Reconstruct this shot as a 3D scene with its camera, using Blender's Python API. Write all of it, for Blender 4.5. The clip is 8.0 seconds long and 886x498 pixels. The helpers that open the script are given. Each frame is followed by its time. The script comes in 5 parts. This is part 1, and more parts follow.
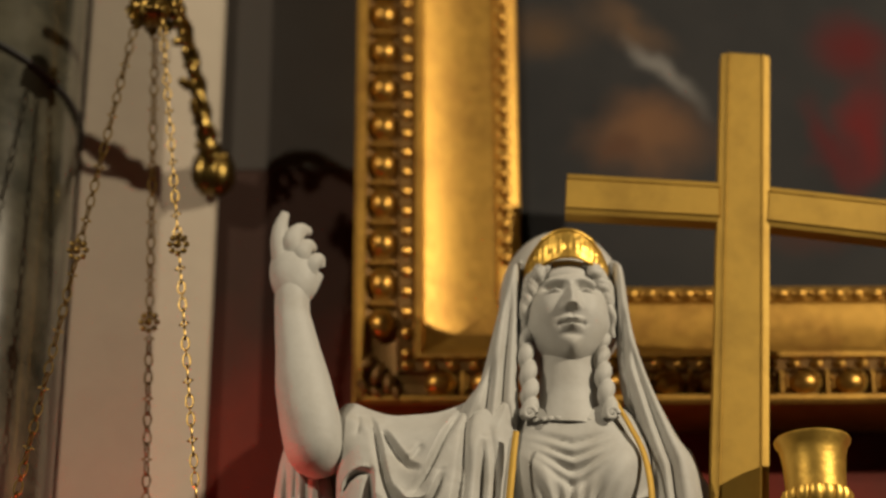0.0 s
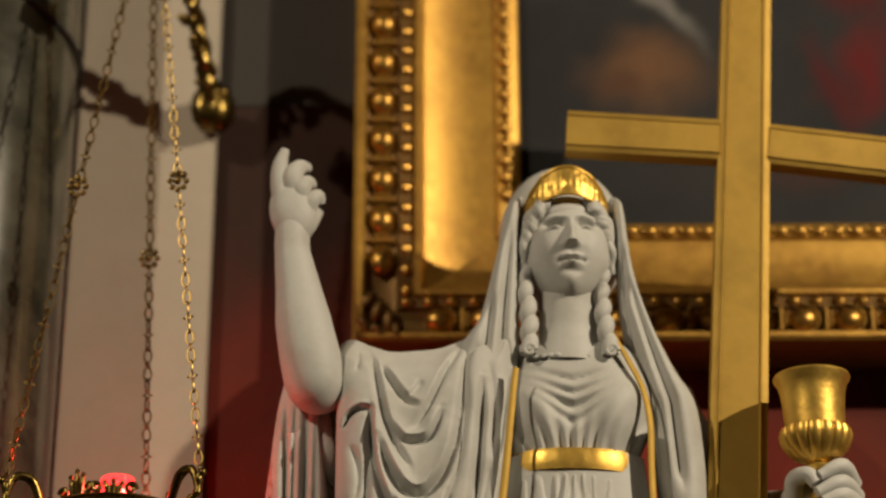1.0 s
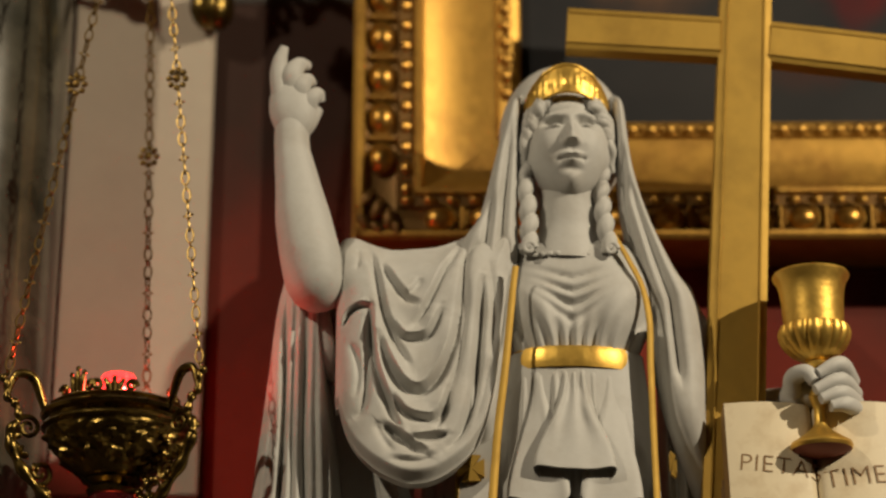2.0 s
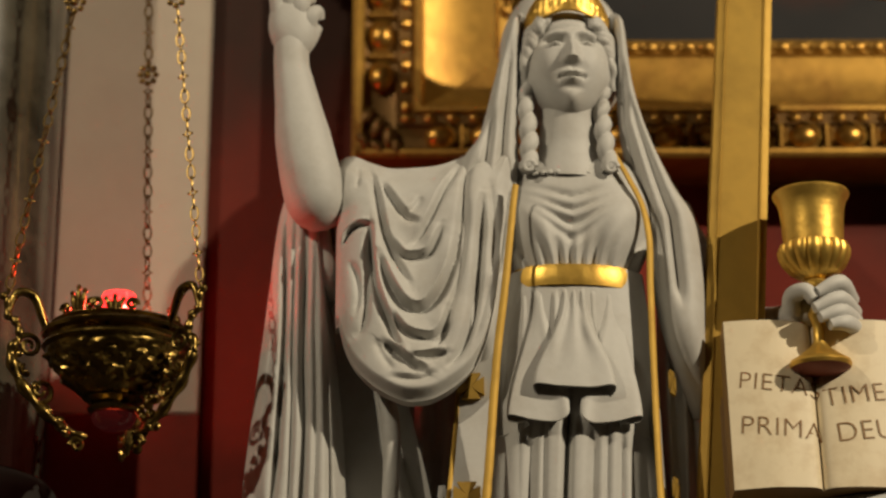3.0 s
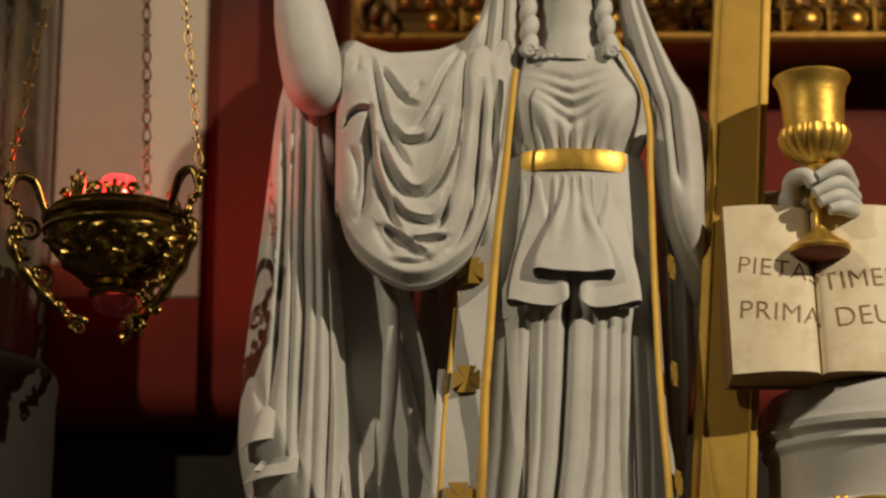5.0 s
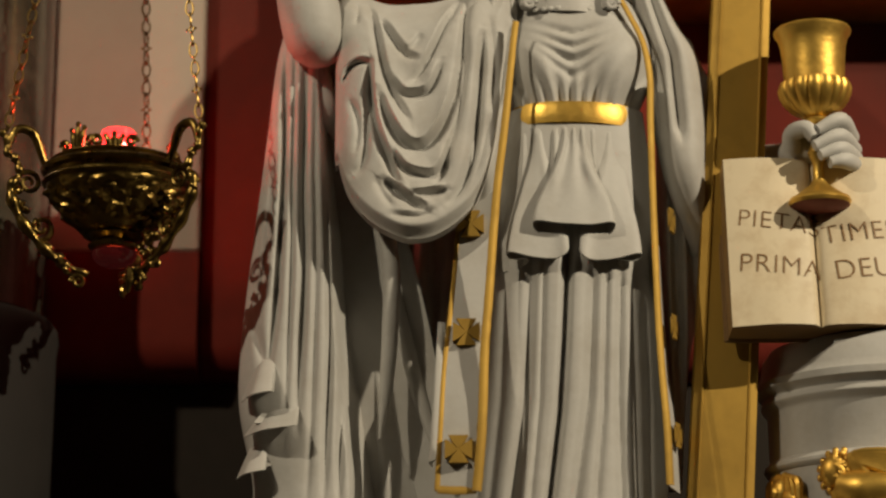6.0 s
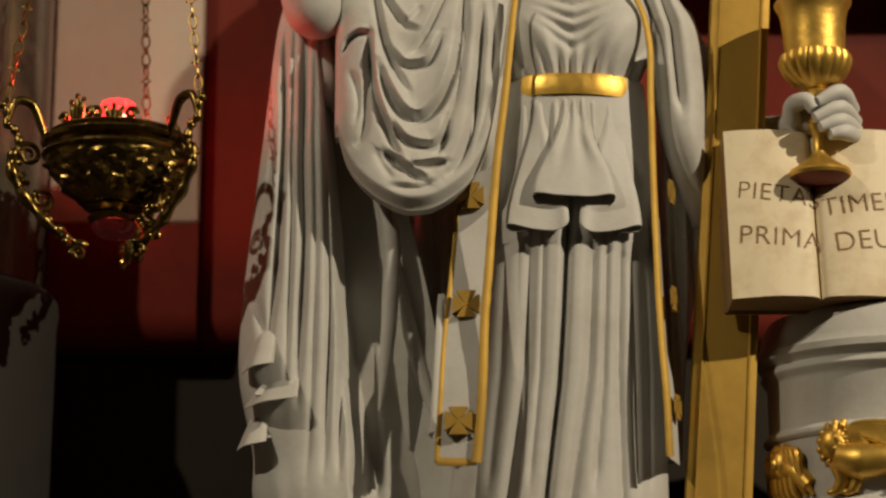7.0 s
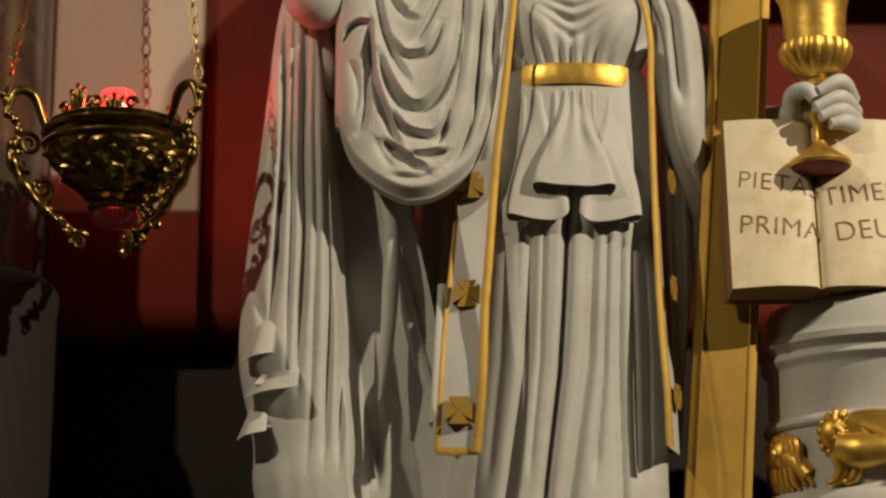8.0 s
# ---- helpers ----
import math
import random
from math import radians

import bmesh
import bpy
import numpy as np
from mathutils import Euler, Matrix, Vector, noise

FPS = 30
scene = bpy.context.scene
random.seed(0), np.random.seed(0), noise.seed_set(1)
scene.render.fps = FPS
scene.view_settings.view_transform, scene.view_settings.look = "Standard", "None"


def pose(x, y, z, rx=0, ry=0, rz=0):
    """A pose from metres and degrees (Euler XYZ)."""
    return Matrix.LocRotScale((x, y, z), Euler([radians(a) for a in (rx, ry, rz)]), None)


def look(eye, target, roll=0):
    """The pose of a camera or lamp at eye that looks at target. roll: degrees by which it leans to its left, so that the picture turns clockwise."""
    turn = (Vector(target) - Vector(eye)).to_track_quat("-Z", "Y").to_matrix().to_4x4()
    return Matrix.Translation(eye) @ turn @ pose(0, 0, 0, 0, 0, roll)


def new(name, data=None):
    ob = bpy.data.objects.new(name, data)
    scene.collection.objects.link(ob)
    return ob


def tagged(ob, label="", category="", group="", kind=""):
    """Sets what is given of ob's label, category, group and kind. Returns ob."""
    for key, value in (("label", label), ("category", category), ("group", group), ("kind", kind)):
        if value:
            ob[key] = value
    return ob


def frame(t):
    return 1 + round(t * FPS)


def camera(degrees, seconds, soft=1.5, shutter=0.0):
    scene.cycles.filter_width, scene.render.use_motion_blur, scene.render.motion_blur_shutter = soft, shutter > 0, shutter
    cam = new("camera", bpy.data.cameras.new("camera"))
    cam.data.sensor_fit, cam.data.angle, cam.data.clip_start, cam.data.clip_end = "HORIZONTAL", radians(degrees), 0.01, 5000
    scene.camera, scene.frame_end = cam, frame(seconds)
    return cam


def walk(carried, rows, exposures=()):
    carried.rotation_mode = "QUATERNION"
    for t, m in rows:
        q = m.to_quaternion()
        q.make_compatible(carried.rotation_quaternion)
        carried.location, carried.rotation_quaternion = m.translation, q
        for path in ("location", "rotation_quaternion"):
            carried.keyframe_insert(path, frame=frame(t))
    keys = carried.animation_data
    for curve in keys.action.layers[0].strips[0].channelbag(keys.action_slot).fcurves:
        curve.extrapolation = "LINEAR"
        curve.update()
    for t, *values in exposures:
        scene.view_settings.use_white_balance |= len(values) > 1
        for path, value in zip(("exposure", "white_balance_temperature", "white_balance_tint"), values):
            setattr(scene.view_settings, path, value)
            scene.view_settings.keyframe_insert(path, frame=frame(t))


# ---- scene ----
cam = camera(23.316, 8.0, soft=2.4)
cam.data.dof.use_dof = True
cam.data.dof.focus_distance = 4.98
cam.data.dof.aperture_fstop = 1.0
EYE = Vector((0.0, 0.0, 1.6))
# seconds, pitch, roll, yaw in degrees: a tripod head tilting down
TILT = (
    (0.0, 25.000, -0.250, 0.000),
    (0.5, 24.253, -0.222, 0.003),
    (1.0, 23.311, -0.199, 0.007),
    (1.5, 22.113, -0.193, 0.005),
    (2.0, 20.596, -0.168, 0.012),
    (3.5, 17.612, -0.165, 0.019),
    (4.0, 16.806, -0.124, 0.022),
    (4.5, 16.068, -0.123, 0.020),
    (6.0, 14.087, -0.111, 0.020),
    (6.5, 13.654, -0.109, 0.022),
    (7.0, 13.337, -0.109, 0.020),
    (7.5, 13.125, -0.106, 0.025),
    (8.0, 13.062, -0.091, 0.025),
)
walk(cam, [(t, look(EYE, EYE + Vector((math.tan(radians(-yw)), math.cos(radians(p)), math.sin(radians(p)))), r))
           for t, p, r, yw in TILT], exposures=((0.0, 0.0), (7.5, 0.0), (8.0, 0.12)))

# ---------------------------------------------------------------- world and lamps
world = bpy.data.worlds.new("church_air")
world.use_nodes = True
world.node_tree.nodes["Background"].inputs["Color"].default_value = (1.0, 0.86, 0.68, 1)
world.node_tree.nodes["Background"].inputs["Strength"].default_value = 0.02
scene.world = world
scene.view_settings.exposure = 0.0


def spot(name, eye, target, watts, colour, degrees, blend, radius):
    data = bpy.data.lights.new(name, "SPOT")
    data.energy, data.color, data.spot_size, data.spot_blend, data.shadow_soft_size = watts, colour, radians(degrees), blend, radius
    ob = new(name, data)
    ob.matrix_world = look(eye, target)
    return ob


def bulb(name, at, watts, colour, radius):
    data = bpy.data.lights.new(name, "POINT")
    data.energy, data.color, data.shadow_soft_size = watts, colour, radius
    ob = new(name, data)
    ob.location = at
    return ob


# two warm floodlights high up on either side of the chapel
spot("floodlight_east", (5.3, 0.75, 6.15), (0.3, 5.0, 3.3), 1900, (1.0, 0.845, 0.61), 60, 0.5, 0.06)
spot("floodlight_west", (-3.9, 0.8, 6.6), (0.3, 5.0, 3.3), 690, (1.0, 0.845, 0.61), 62, 0.5, 0.06)
LAMP = Vector((-0.775, 4.9, 3.06))
bulb("candle_flame", LAMP + Vector((0.0, 0, 0.016)), 4.0, (1.0, 0.10, 0.07), 0.02)
bulb("cup_glow", LAMP + Vector((0.0, 0.0, -0.255)), 0.35, (1.0, 0.09, 0.05), 0.02)


# ---------------------------------------------------------------- materials
def material(name, base, rough=0.6, metal=0.0, vary=0.12, grain=40.0, bump=0.15, stain=None, stain_scale=3.0, stain_amount=0.3, coat=0.0):
    m = bpy.data.materials.new(name)
    m.use_nodes = True
    nt = m.node_tree
    b = nt.nodes["Principled BSDF"]
    geo = nt.nodes.new("ShaderNodeTexCoord")
    fine, broad = nt.nodes.new("ShaderNodeTexNoise"), nt.nodes.new("ShaderNodeTexNoise")
    fine.inputs["Scale"].default_value, fine.inputs["Detail"].default_value = grain, 6
    broad.inputs["Scale"].default_value, broad.inputs["Detail"].default_value = stain_scale, 5
    broad.inputs["Roughness"].default_value = 0.65
    for n in (fine, broad):
        nt.links.new(geo.outputs["Object"], n.inputs["Vector"])
    lo, hi = [tuple(max(0, c * k) for c in base) + (1,) for k in (1 - vary, 1 + vary)]
    mix = nt.nodes.new("ShaderNodeMix")
    mix.data_type = "RGBA"
    mix.inputs["A"].default_value, mix.inputs["B"].default_value = lo, hi
    nt.links.new(fine.outputs["Fac"], mix.inputs["Factor"])
    ramp = nt.nodes.new("ShaderNodeMapRange")
    ramp.inputs["From Min"].default_value, ramp.inputs["From Max"].default_value = 0.45, 0.7
    ramp.inputs["To Max"].default_value = stain_amount
    nt.links.new(broad.outputs["Fac"], ramp.inputs["Value"])
    two = nt.nodes.new("ShaderNodeMix")
    two.data_type = "RGBA"
    two.inputs["B"].default_value = tuple(stain or [c * 0.55 for c in base]) + (1,)
    nt.links.new(ramp.outputs["Result"], two.inputs["Factor"])
    nt.links.new(mix.outputs["Result"], two.inputs["A"])
    nt.links.new(two.outputs["Result"], b.inputs["Base Color"])
    rr = nt.nodes.new("ShaderNodeMapRange")
    rr.inputs["To Min"].default_value, rr.inputs["To Max"].default_value = max(0.03, rough - 0.1), min(1, rough + 0.1)
    nt.links.new(fine.outputs["Fac"], rr.inputs["Value"])
    nt.links.new(rr.outputs["Result"], b.inputs["Roughness"])
    b.inputs["Metallic"].default_value = metal
    b.inputs["Coat Weight"].default_value = coat
    bp = nt.nodes.new("ShaderNodeBump")
    bp.inputs["Strength"].default_value, bp.inputs["Distance"].default_value = bump, 0.004
    nt.links.new(fine.outputs["Fac"], bp.inputs["Height"])
    nt.links.new(bp.outputs["Normal"], b.inputs["Normal"])
    return m


STONE = material("grey_painted_stone", (0.475, 0.47, 0.447), 0.62, vary=0.06, grain=55, bump=0.16, stain=(0.35, 0.32, 0.275), stain_scale=8, stain_amount=0.45)
GOLD = material("gilding", (0.70, 0.45, 0.095), 0.43, 0.85, vary=0.12, grain=45, bump=0.25, stain=(0.48, 0.24, 0.04), stain_scale=7, stain_amount=0.5)
GOLD_CROSS = material("brushed_gilding", (0.43, 0.27, 0.050), 0.62, 0.6, vary=0.10, grain=60, bump=0.05, stain=(0.20, 0.115, 0.02), stain_scale=6, stain_amount=0.4)
GOLD_FRAME = material("old_gilding", (0.50, 0.285, 0.056), 0.48, 0.75, vary=0.15, grain=35, bump=0.12, stain=(0.25, 0.11, 0.025), stain_scale=6, stain_amount=0.6)
GOLD_EGG = material("worn_bright_gilding", (0.50, 0.29, 0.06), 0.35, 0.9, vary=0.2, grain=40, bump=0.1, stain=(0.3, 0.13, 0.03), stain_scale=9, stain_amount=0.6)
# gilding darkened to paint in shade: frame hollow and corner leaf
GOLD_SHADE = material("shaded_gilding", (0.17, 0.088, 0.022), 0.5, 0.6, vary=0.25, grain=30)
BOLE = material("red_bole", (0.22, 0.05, 0.03), 0.6, 0.2, vary=0.2, grain=40)
BRASS = material("tarnished_brass", (0.21, 0.14, 0.038), 0.30, 1.0, vary=0.25, grain=60, bump=0.3, stain=(0.10, 0.065, 0.02), stain_scale=14, stain_amount=0.9)
CHAIN = material("chain_brass", (0.27, 0.18, 0.055), 0.38, 1.0, vary=0.2, grain=70, stain=(0.2, 0.12, 0.04), stain_scale=12, stain_amount=0.7)
PLASTER = material("cream_plaster", (0.41, 0.355, 0.285), 0.8, vary=0.04, grain=30, stain=(0.30, 0.25, 0.20), stain_scale=2.2, stain_amount=0.35)
REDWALL = material("dark_red_paint", (0.18, 0.025, 0.016), 0.7, vary=0.15, grain=25, stain=(0.105, 0.017, 0.012), stain_scale=2.5, stain_amount=0.6)
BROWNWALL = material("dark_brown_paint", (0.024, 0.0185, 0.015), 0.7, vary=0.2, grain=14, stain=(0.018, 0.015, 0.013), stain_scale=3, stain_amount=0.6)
DADO = material("dark_stone_ledge", (0.034, 0.028, 0.023), 0.8, vary=0.2, grain=20)
DADO.node_tree.nodes["Principled BSDF"].inputs["Specular IOR Level"].default_value = 0.12
PLINTH = material("dark_plinth_stone", (0.012, 0.010, 0.008), 0.8, vary=0.3, grain=16)
MARBLE = material("dark_marble", (0.060, 0.056, 0.040), 0.18, vary=0.75, grain=7, bump=0.02, stain=(0.016, 0.018, 0.014), stain_scale=5, stain_amount=0.95, coat=0.3)
REDWALL.node_tree.nodes["Principled BSDF"].inputs["Specular IOR Level"].default_value = 0.1


def dim_upward(m, low, high, dim_tone):
    """Lamp light's fall-off up the wall, painted as a darker tone with uneven edge."""
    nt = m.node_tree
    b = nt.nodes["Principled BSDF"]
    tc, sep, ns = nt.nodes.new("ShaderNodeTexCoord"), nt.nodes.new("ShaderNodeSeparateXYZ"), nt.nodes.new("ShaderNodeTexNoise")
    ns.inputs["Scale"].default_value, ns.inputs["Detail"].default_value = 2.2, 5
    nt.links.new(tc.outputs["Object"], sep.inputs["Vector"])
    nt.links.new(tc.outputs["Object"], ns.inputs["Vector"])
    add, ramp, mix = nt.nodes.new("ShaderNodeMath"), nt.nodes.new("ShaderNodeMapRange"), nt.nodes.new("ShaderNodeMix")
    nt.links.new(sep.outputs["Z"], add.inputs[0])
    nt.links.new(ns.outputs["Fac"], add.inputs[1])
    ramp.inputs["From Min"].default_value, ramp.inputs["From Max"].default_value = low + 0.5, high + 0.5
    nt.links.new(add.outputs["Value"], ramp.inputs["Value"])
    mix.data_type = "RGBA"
    mix.inputs["B"].default_value = (*dim_tone, 1)
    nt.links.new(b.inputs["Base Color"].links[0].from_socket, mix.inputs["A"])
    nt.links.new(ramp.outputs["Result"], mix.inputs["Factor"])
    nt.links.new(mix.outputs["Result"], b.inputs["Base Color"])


# red wall painted darker upward, where the red lamp's glow thins out
dim_upward(REDWALL, 3.1, 4.1, (0.036, 0.020, 0.016))
PAGE = material("painted_page", (0.66, 0.57, 0.40), 0.6, vary=0.05, grain=25, bump=0.1, stain=(0.42, 0.30, 0.16), stain_scale=11, stain_amount=0.55)
INK = material("brown_ink", (0.22, 0.12, 0.045), 0.6, vary=0.3, grain=120)
BOARD = material("book_board", (0.22, 0.13, 0.05), 0.5, vary=0.2, grain=30)
ROOM = material("pale_church_plaster", (0.62, 0.54, 0.43), 0.85, vary=0.06, grain=8)
FLOORM = material("worn_floor_stone", (0.28, 0.23, 0.18), 0.4, vary=0.2, grain=6)
CABLE = material("black_cable", (0.02, 0.02, 0.02), 0.5, vary=0.1)


def red_glass(name, base, glow, clear):
    m = bpy.data.materials.new(name)
    m.use_nodes = True
    b = m.node_tree.nodes["Principled BSDF"]
    b.inputs["Base Color"].default_value = (*base, 1)
    b.inputs["Roughness"].default_value = 0.15
    b.inputs["Transmission Weight"].default_value = clear
    b.inputs["Emission Color"].default_value = (1.0, 0.10, 0.09, 1)
    b.inputs["Emission Strength"].default_value = glow
    return m


GLASS_TOP = red_glass("lit_red_glass", (0.5, 0.03, 0.03), 0.9, 0.4)
GLASS_LOW = red_glass("red_glass", (0.03, 0.002, 0.002), 0.02, 0.0)


# ---------------------------------------------------------------- mesh helpers
def finish(name, bm, mats, angle=40, smooth=True):
    me = bpy.data.meshes.new(name)
    bmesh.ops.recalc_face_normals(bm, faces=bm.faces)
    bm.to_mesh(me)
    bm.free()
    for m in (mats if isinstance(mats, (list, tuple)) else [mats]):
        me.materials.append(m)
    if smooth:
        me.polygons.foreach_set("use_smooth", [True] * len(me.polygons))
        me.set_sharp_from_angle(angle=radians(angle))
    return me


def part(name, bm, mat, parent, label="", angle=40):
    ob = new(name, finish(name, bm, mat, angle))
    ob.parent = parent
    if label:
        tagged(ob, label)
    return ob


def whole(name, bm, mat, label, category, kind="", group="", angle=40):
    return tagged(new(name, finish(name, bm, mat, angle)), label, category, group, kind)


def thing(name, label, category, at=(0, 0, 0), group="", kind=""):
    ob = tagged(new(name), label, category, group, kind)
    ob.empty_display_size = 0.05
    ob.location = at
    return ob


def box(bm, x0, x1, y0, y1, z0, z1, bevel=0.0, mi=0):
    vs = [bm.verts.new((x, y, z)) for x in (x0, x1) for y in (y0, y1) for z in (z0, z1)]
    fs = [bm.faces.new([vs[i] for i in q]) for q in ((0, 1, 3, 2), (4, 6, 7, 5), (0, 4, 5, 1), (2, 3, 7, 6), (0, 2, 6, 4), (1, 5, 7, 3))]
    for f in fs:
        f.material_index = mi
    if bevel:
        edges = list({e for f in fs for e in f.edges})
        bmesh.ops.bevel(bm, geom=edges, offset=bevel, segments=2, affect="EDGES", clamp_overlap=True)
    return vs


def grid(bm, fn, nu, nv, mi=0, close_u=False, cap=False):
    """A sheet of fn(u, v), or a tube when it closes round u."""
    rows = [[bm.verts.new(fn(i / nu, j / nv)) for i in range(nu if close_u else nu + 1)] for j in range(nv + 1)]
    for j in range(nv):
        for i in range(nu):
            k = (i + 1) % len(rows[0])
            f = bm.faces.new((rows[j][i], rows[j][k], rows[j + 1][k], rows[j + 1][i]))
            f.material_index = mi
    if cap:
        for r in (rows[0], rows[-1]):
            f = bm.faces.new(r)
            f.material_index = mi
    return rows


def lathe(bm, prof, at=(0, 0, 0), seg=48, mi=0, ripple=None):
    """prof: (radius, z) from top to bottom; closed with caps."""
    at = Vector(at)

    def fn(u, v):
        k = v * (len(prof) - 1)
        i = min(int(k), len(prof) - 2)
        r = prof[i][0] + (prof[i + 1][0] - prof[i][0]) * (k - i)
        z = prof[i][1] + (prof[i + 1][1] - prof[i][1]) * (k - i)
        a = u * math.tau
        if ripple:
            r += ripple(a, z)
        return at + Vector((r * math.cos(a), r * math.sin(a), z))
    return grid(bm, fn, seg, len(prof) - 1, mi, True, True)


def spline(pts, n):
    """n + 1 points of a smooth curve through pts (any dimension)."""
    p = np.array(pts, float)
    p = np.vstack([2 * p[0] - p[1], p, 2 * p[-1] - p[-2]])
    out = []
    for s in np.linspace(0, len(pts) - 1, n + 1):
        i = min(int(s), len(pts) - 2)
        f = s - i
        a, b, c, d = p[i], p[i + 1], p[i + 2], p[i + 3]
        out.append(0.5 * (2 * b + (c - a) * f + (2 * a - 5 * b + 4 * c - d) * f * f + (3 * b - a - 3 * c + d) * f ** 3))
    return np.array(out)


def tube(bm, pts, radii, seg=10, n=None, mi=0, flat=1.0, wave=None):
    """A round limb along a smooth curve; flat squeezes it front to back."""
    n = n or len(pts) * 5
    c = spline(pts, n)
    r = np.interp(np.linspace(0, 1, n + 1), np.linspace(0, 1, len(radii)), radii)
    tang = np.gradient(c, axis=0)
    side = []
    ref = Vector((0.31, -0.93, 0.2))
    for t in tang:
        t = Vector(t).normalized()
        ref = (ref - t * ref.dot(t)).normalized()
        side.append((ref.copy(), t.cross(ref)))

    def fn(u, v):
        j = round(v * n)
        a = u * math.tau
        e1, e2 = side[j]
        k = r[j] * (1 + (wave(a, j / n) if wave else 0))
        return Vector(c[j]) + e1 * (k * flat * math.cos(a)) + e2 * (k * math.sin(a))
    return grid(bm, fn, seg, n, mi, True, True)


def blob(bm, at, rx, ry, rz, seg=14, mi=0, turn=None):
    m = Matrix.Translation(at) @ (turn or Matrix()) @ Matrix.Diagonal((rx, ry, rz, 1))
    r = bmesh.ops.create_uvsphere(bm, u_segments=seg, v_segments=max(6, seg * 2 // 3), radius=1, matrix=m)
    for f in {f for v in r["verts"] for f in v.link_faces}:
        f.material_index = mi


def curve(z, pts):
    """x by z along a hand-drawn line of (x, z), smoothly."""
    p = sorted((q[1], q[0]) for q in pts)
    return float(np.interp(z, [a for a, b in p], [b for a, b in p]))


def soft(x, a, b):
    t = min(1, max(0, (x - a) / (b - a)))
    return t * t * (3 - 2 * t)


# ---------------------------------------------------------------- the church round the altar
def slab(name, x0, x1, y0, y1, z0, z1, mat, label, category="wall", bevel=0.0):
    bm = bmesh.new()
    box(bm, x0, x1, y0, y1, z0, z1, bevel)
    return whole(name, bm, mat, label, category, "structure", angle=30)


WALL_Y = 5.62


def rounded_wall(name, x0, x1, y, back, z0, z1, r, mat, label, category="wall"):
    """A wall face whose lower edge rolls back under itself."""
    prof = [(back, z1), (y, z1), (y, z0 + r)] + [(y + r * (1 - math.cos(a)), z0 + r * (1 - math.sin(a))) for a in np.linspace(0.2, math.pi / 2, 8)] + [(back, z0)]
    bm = bmesh.new()
    grid(bm, lambda u, v: (x0 + (x1 - x0) * v, *prof[round(u * len(prof)) % len(prof)]), len(prof), 1, 0, True, True)
    return whole(name, bm, mat, label, category, "structure", angle=30)


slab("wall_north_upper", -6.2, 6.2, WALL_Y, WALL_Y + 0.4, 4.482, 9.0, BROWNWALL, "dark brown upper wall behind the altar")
rounded_wall("wall_north", -6.2, 6.2, WALL_Y, WALL_Y + 0.4, 2.66, 4.478, 0.10, REDWALL, "dark red painted wall, fade of the lamp's light painted in towards the top")
slab("wall_north_base", -6.2, 6.2, WALL_Y + 0.09, WALL_Y + 0.4, 0.0, 2.656, DADO, "dark stone dado under the red wall")
slab("wall_west", -6.6, -6.2, -7, WALL_Y + 0.4, 0, 9.0, ROOM, "pale plaster side wall of the church")
slab("wall_east", 6.2, 6.6, -7, WALL_Y + 0.4, 0, 9.0, ROOM, "pale plaster side wall of the church")
slab("wall_south", -6.6, 6.6, -7.4, -7, 0, 9.0, ROOM, "pale plaster end wall of the church")
slab("ceiling", -6.6, 6.6, -7.4, WALL_Y + 0.4, 9.0, 9.3, ROOM, "pale plaster church ceiling", "ceiling")
slab("floor", -6.6, 6.6, -7.4, WALL_Y + 0.4, -0.3, 0.0, FLOORM, "worn stone church floor", "floor")

# cream pilaster, with its end above the red band
bm = bmesh.new()
box(bm, -1.057, -0.656, 5.565, WALL_Y - 0.014, 2.995, 8.9, 0.004)
whole("pilaster", bm, PLASTER, "flat cream plaster pilaster against the red wall", "pilaster", "structure")
rounded_wall("pilaster_base", -1.057, -0.656, 5.567, WALL_Y + 0.08, 2.655, 2.992, 0.10, REDWALL, "red painted base block of the pilaster", "pilaster base")

# altar top on which the figure and the pedestal stand
bm = bmesh.new()
box(bm, -1.9, 1.9, 4.35, 5.436, 0.0, 1.88, 0.01)
box(bm, -2.0, 2.0, 4.28, 5.436, 1.88, 1.94, 0.012)
whole("altar_block", bm, DADO, "dark stone altar block under the statue", "altar", "structure")

# dark marble column with its base
column = thing("column", "dark veined marble column beside the pilaster", "column", (-1.345, 5.33, 0), kind="structure")
bm = bmesh.new()
lathe(bm, [(0.30, 8.9), (0.31, 6.5), (0.318, 4.5), (0.322, 2.78), (0.322, 2.76)], seg=72)
part("shaft", bm, MARBLE, column)
bm = bmesh.new()
lathe(bm, [(0.322, 2.757), (0.345, 2.75), (0.36, 2.73), (0.365, 2.70), (0.36, 2.66), (0.36, 0.0)], seg=72)
part("base", bm, PLINTH, column, "dark moulded stone base")
bm = bmesh.new()
ring = [(0.327 * math.cos(a), 0.327 * math.sin(a), 4.56 + 0.10 * math.cos(a + 2.6)) for a in np.linspace(math.pi * 0.9, math.pi * 2.1, 24)]
tube(bm, ring, [0.008, 0.008], 8, 60)
part("cable", bm, CABLE, column, "black cable tied round the shaft")


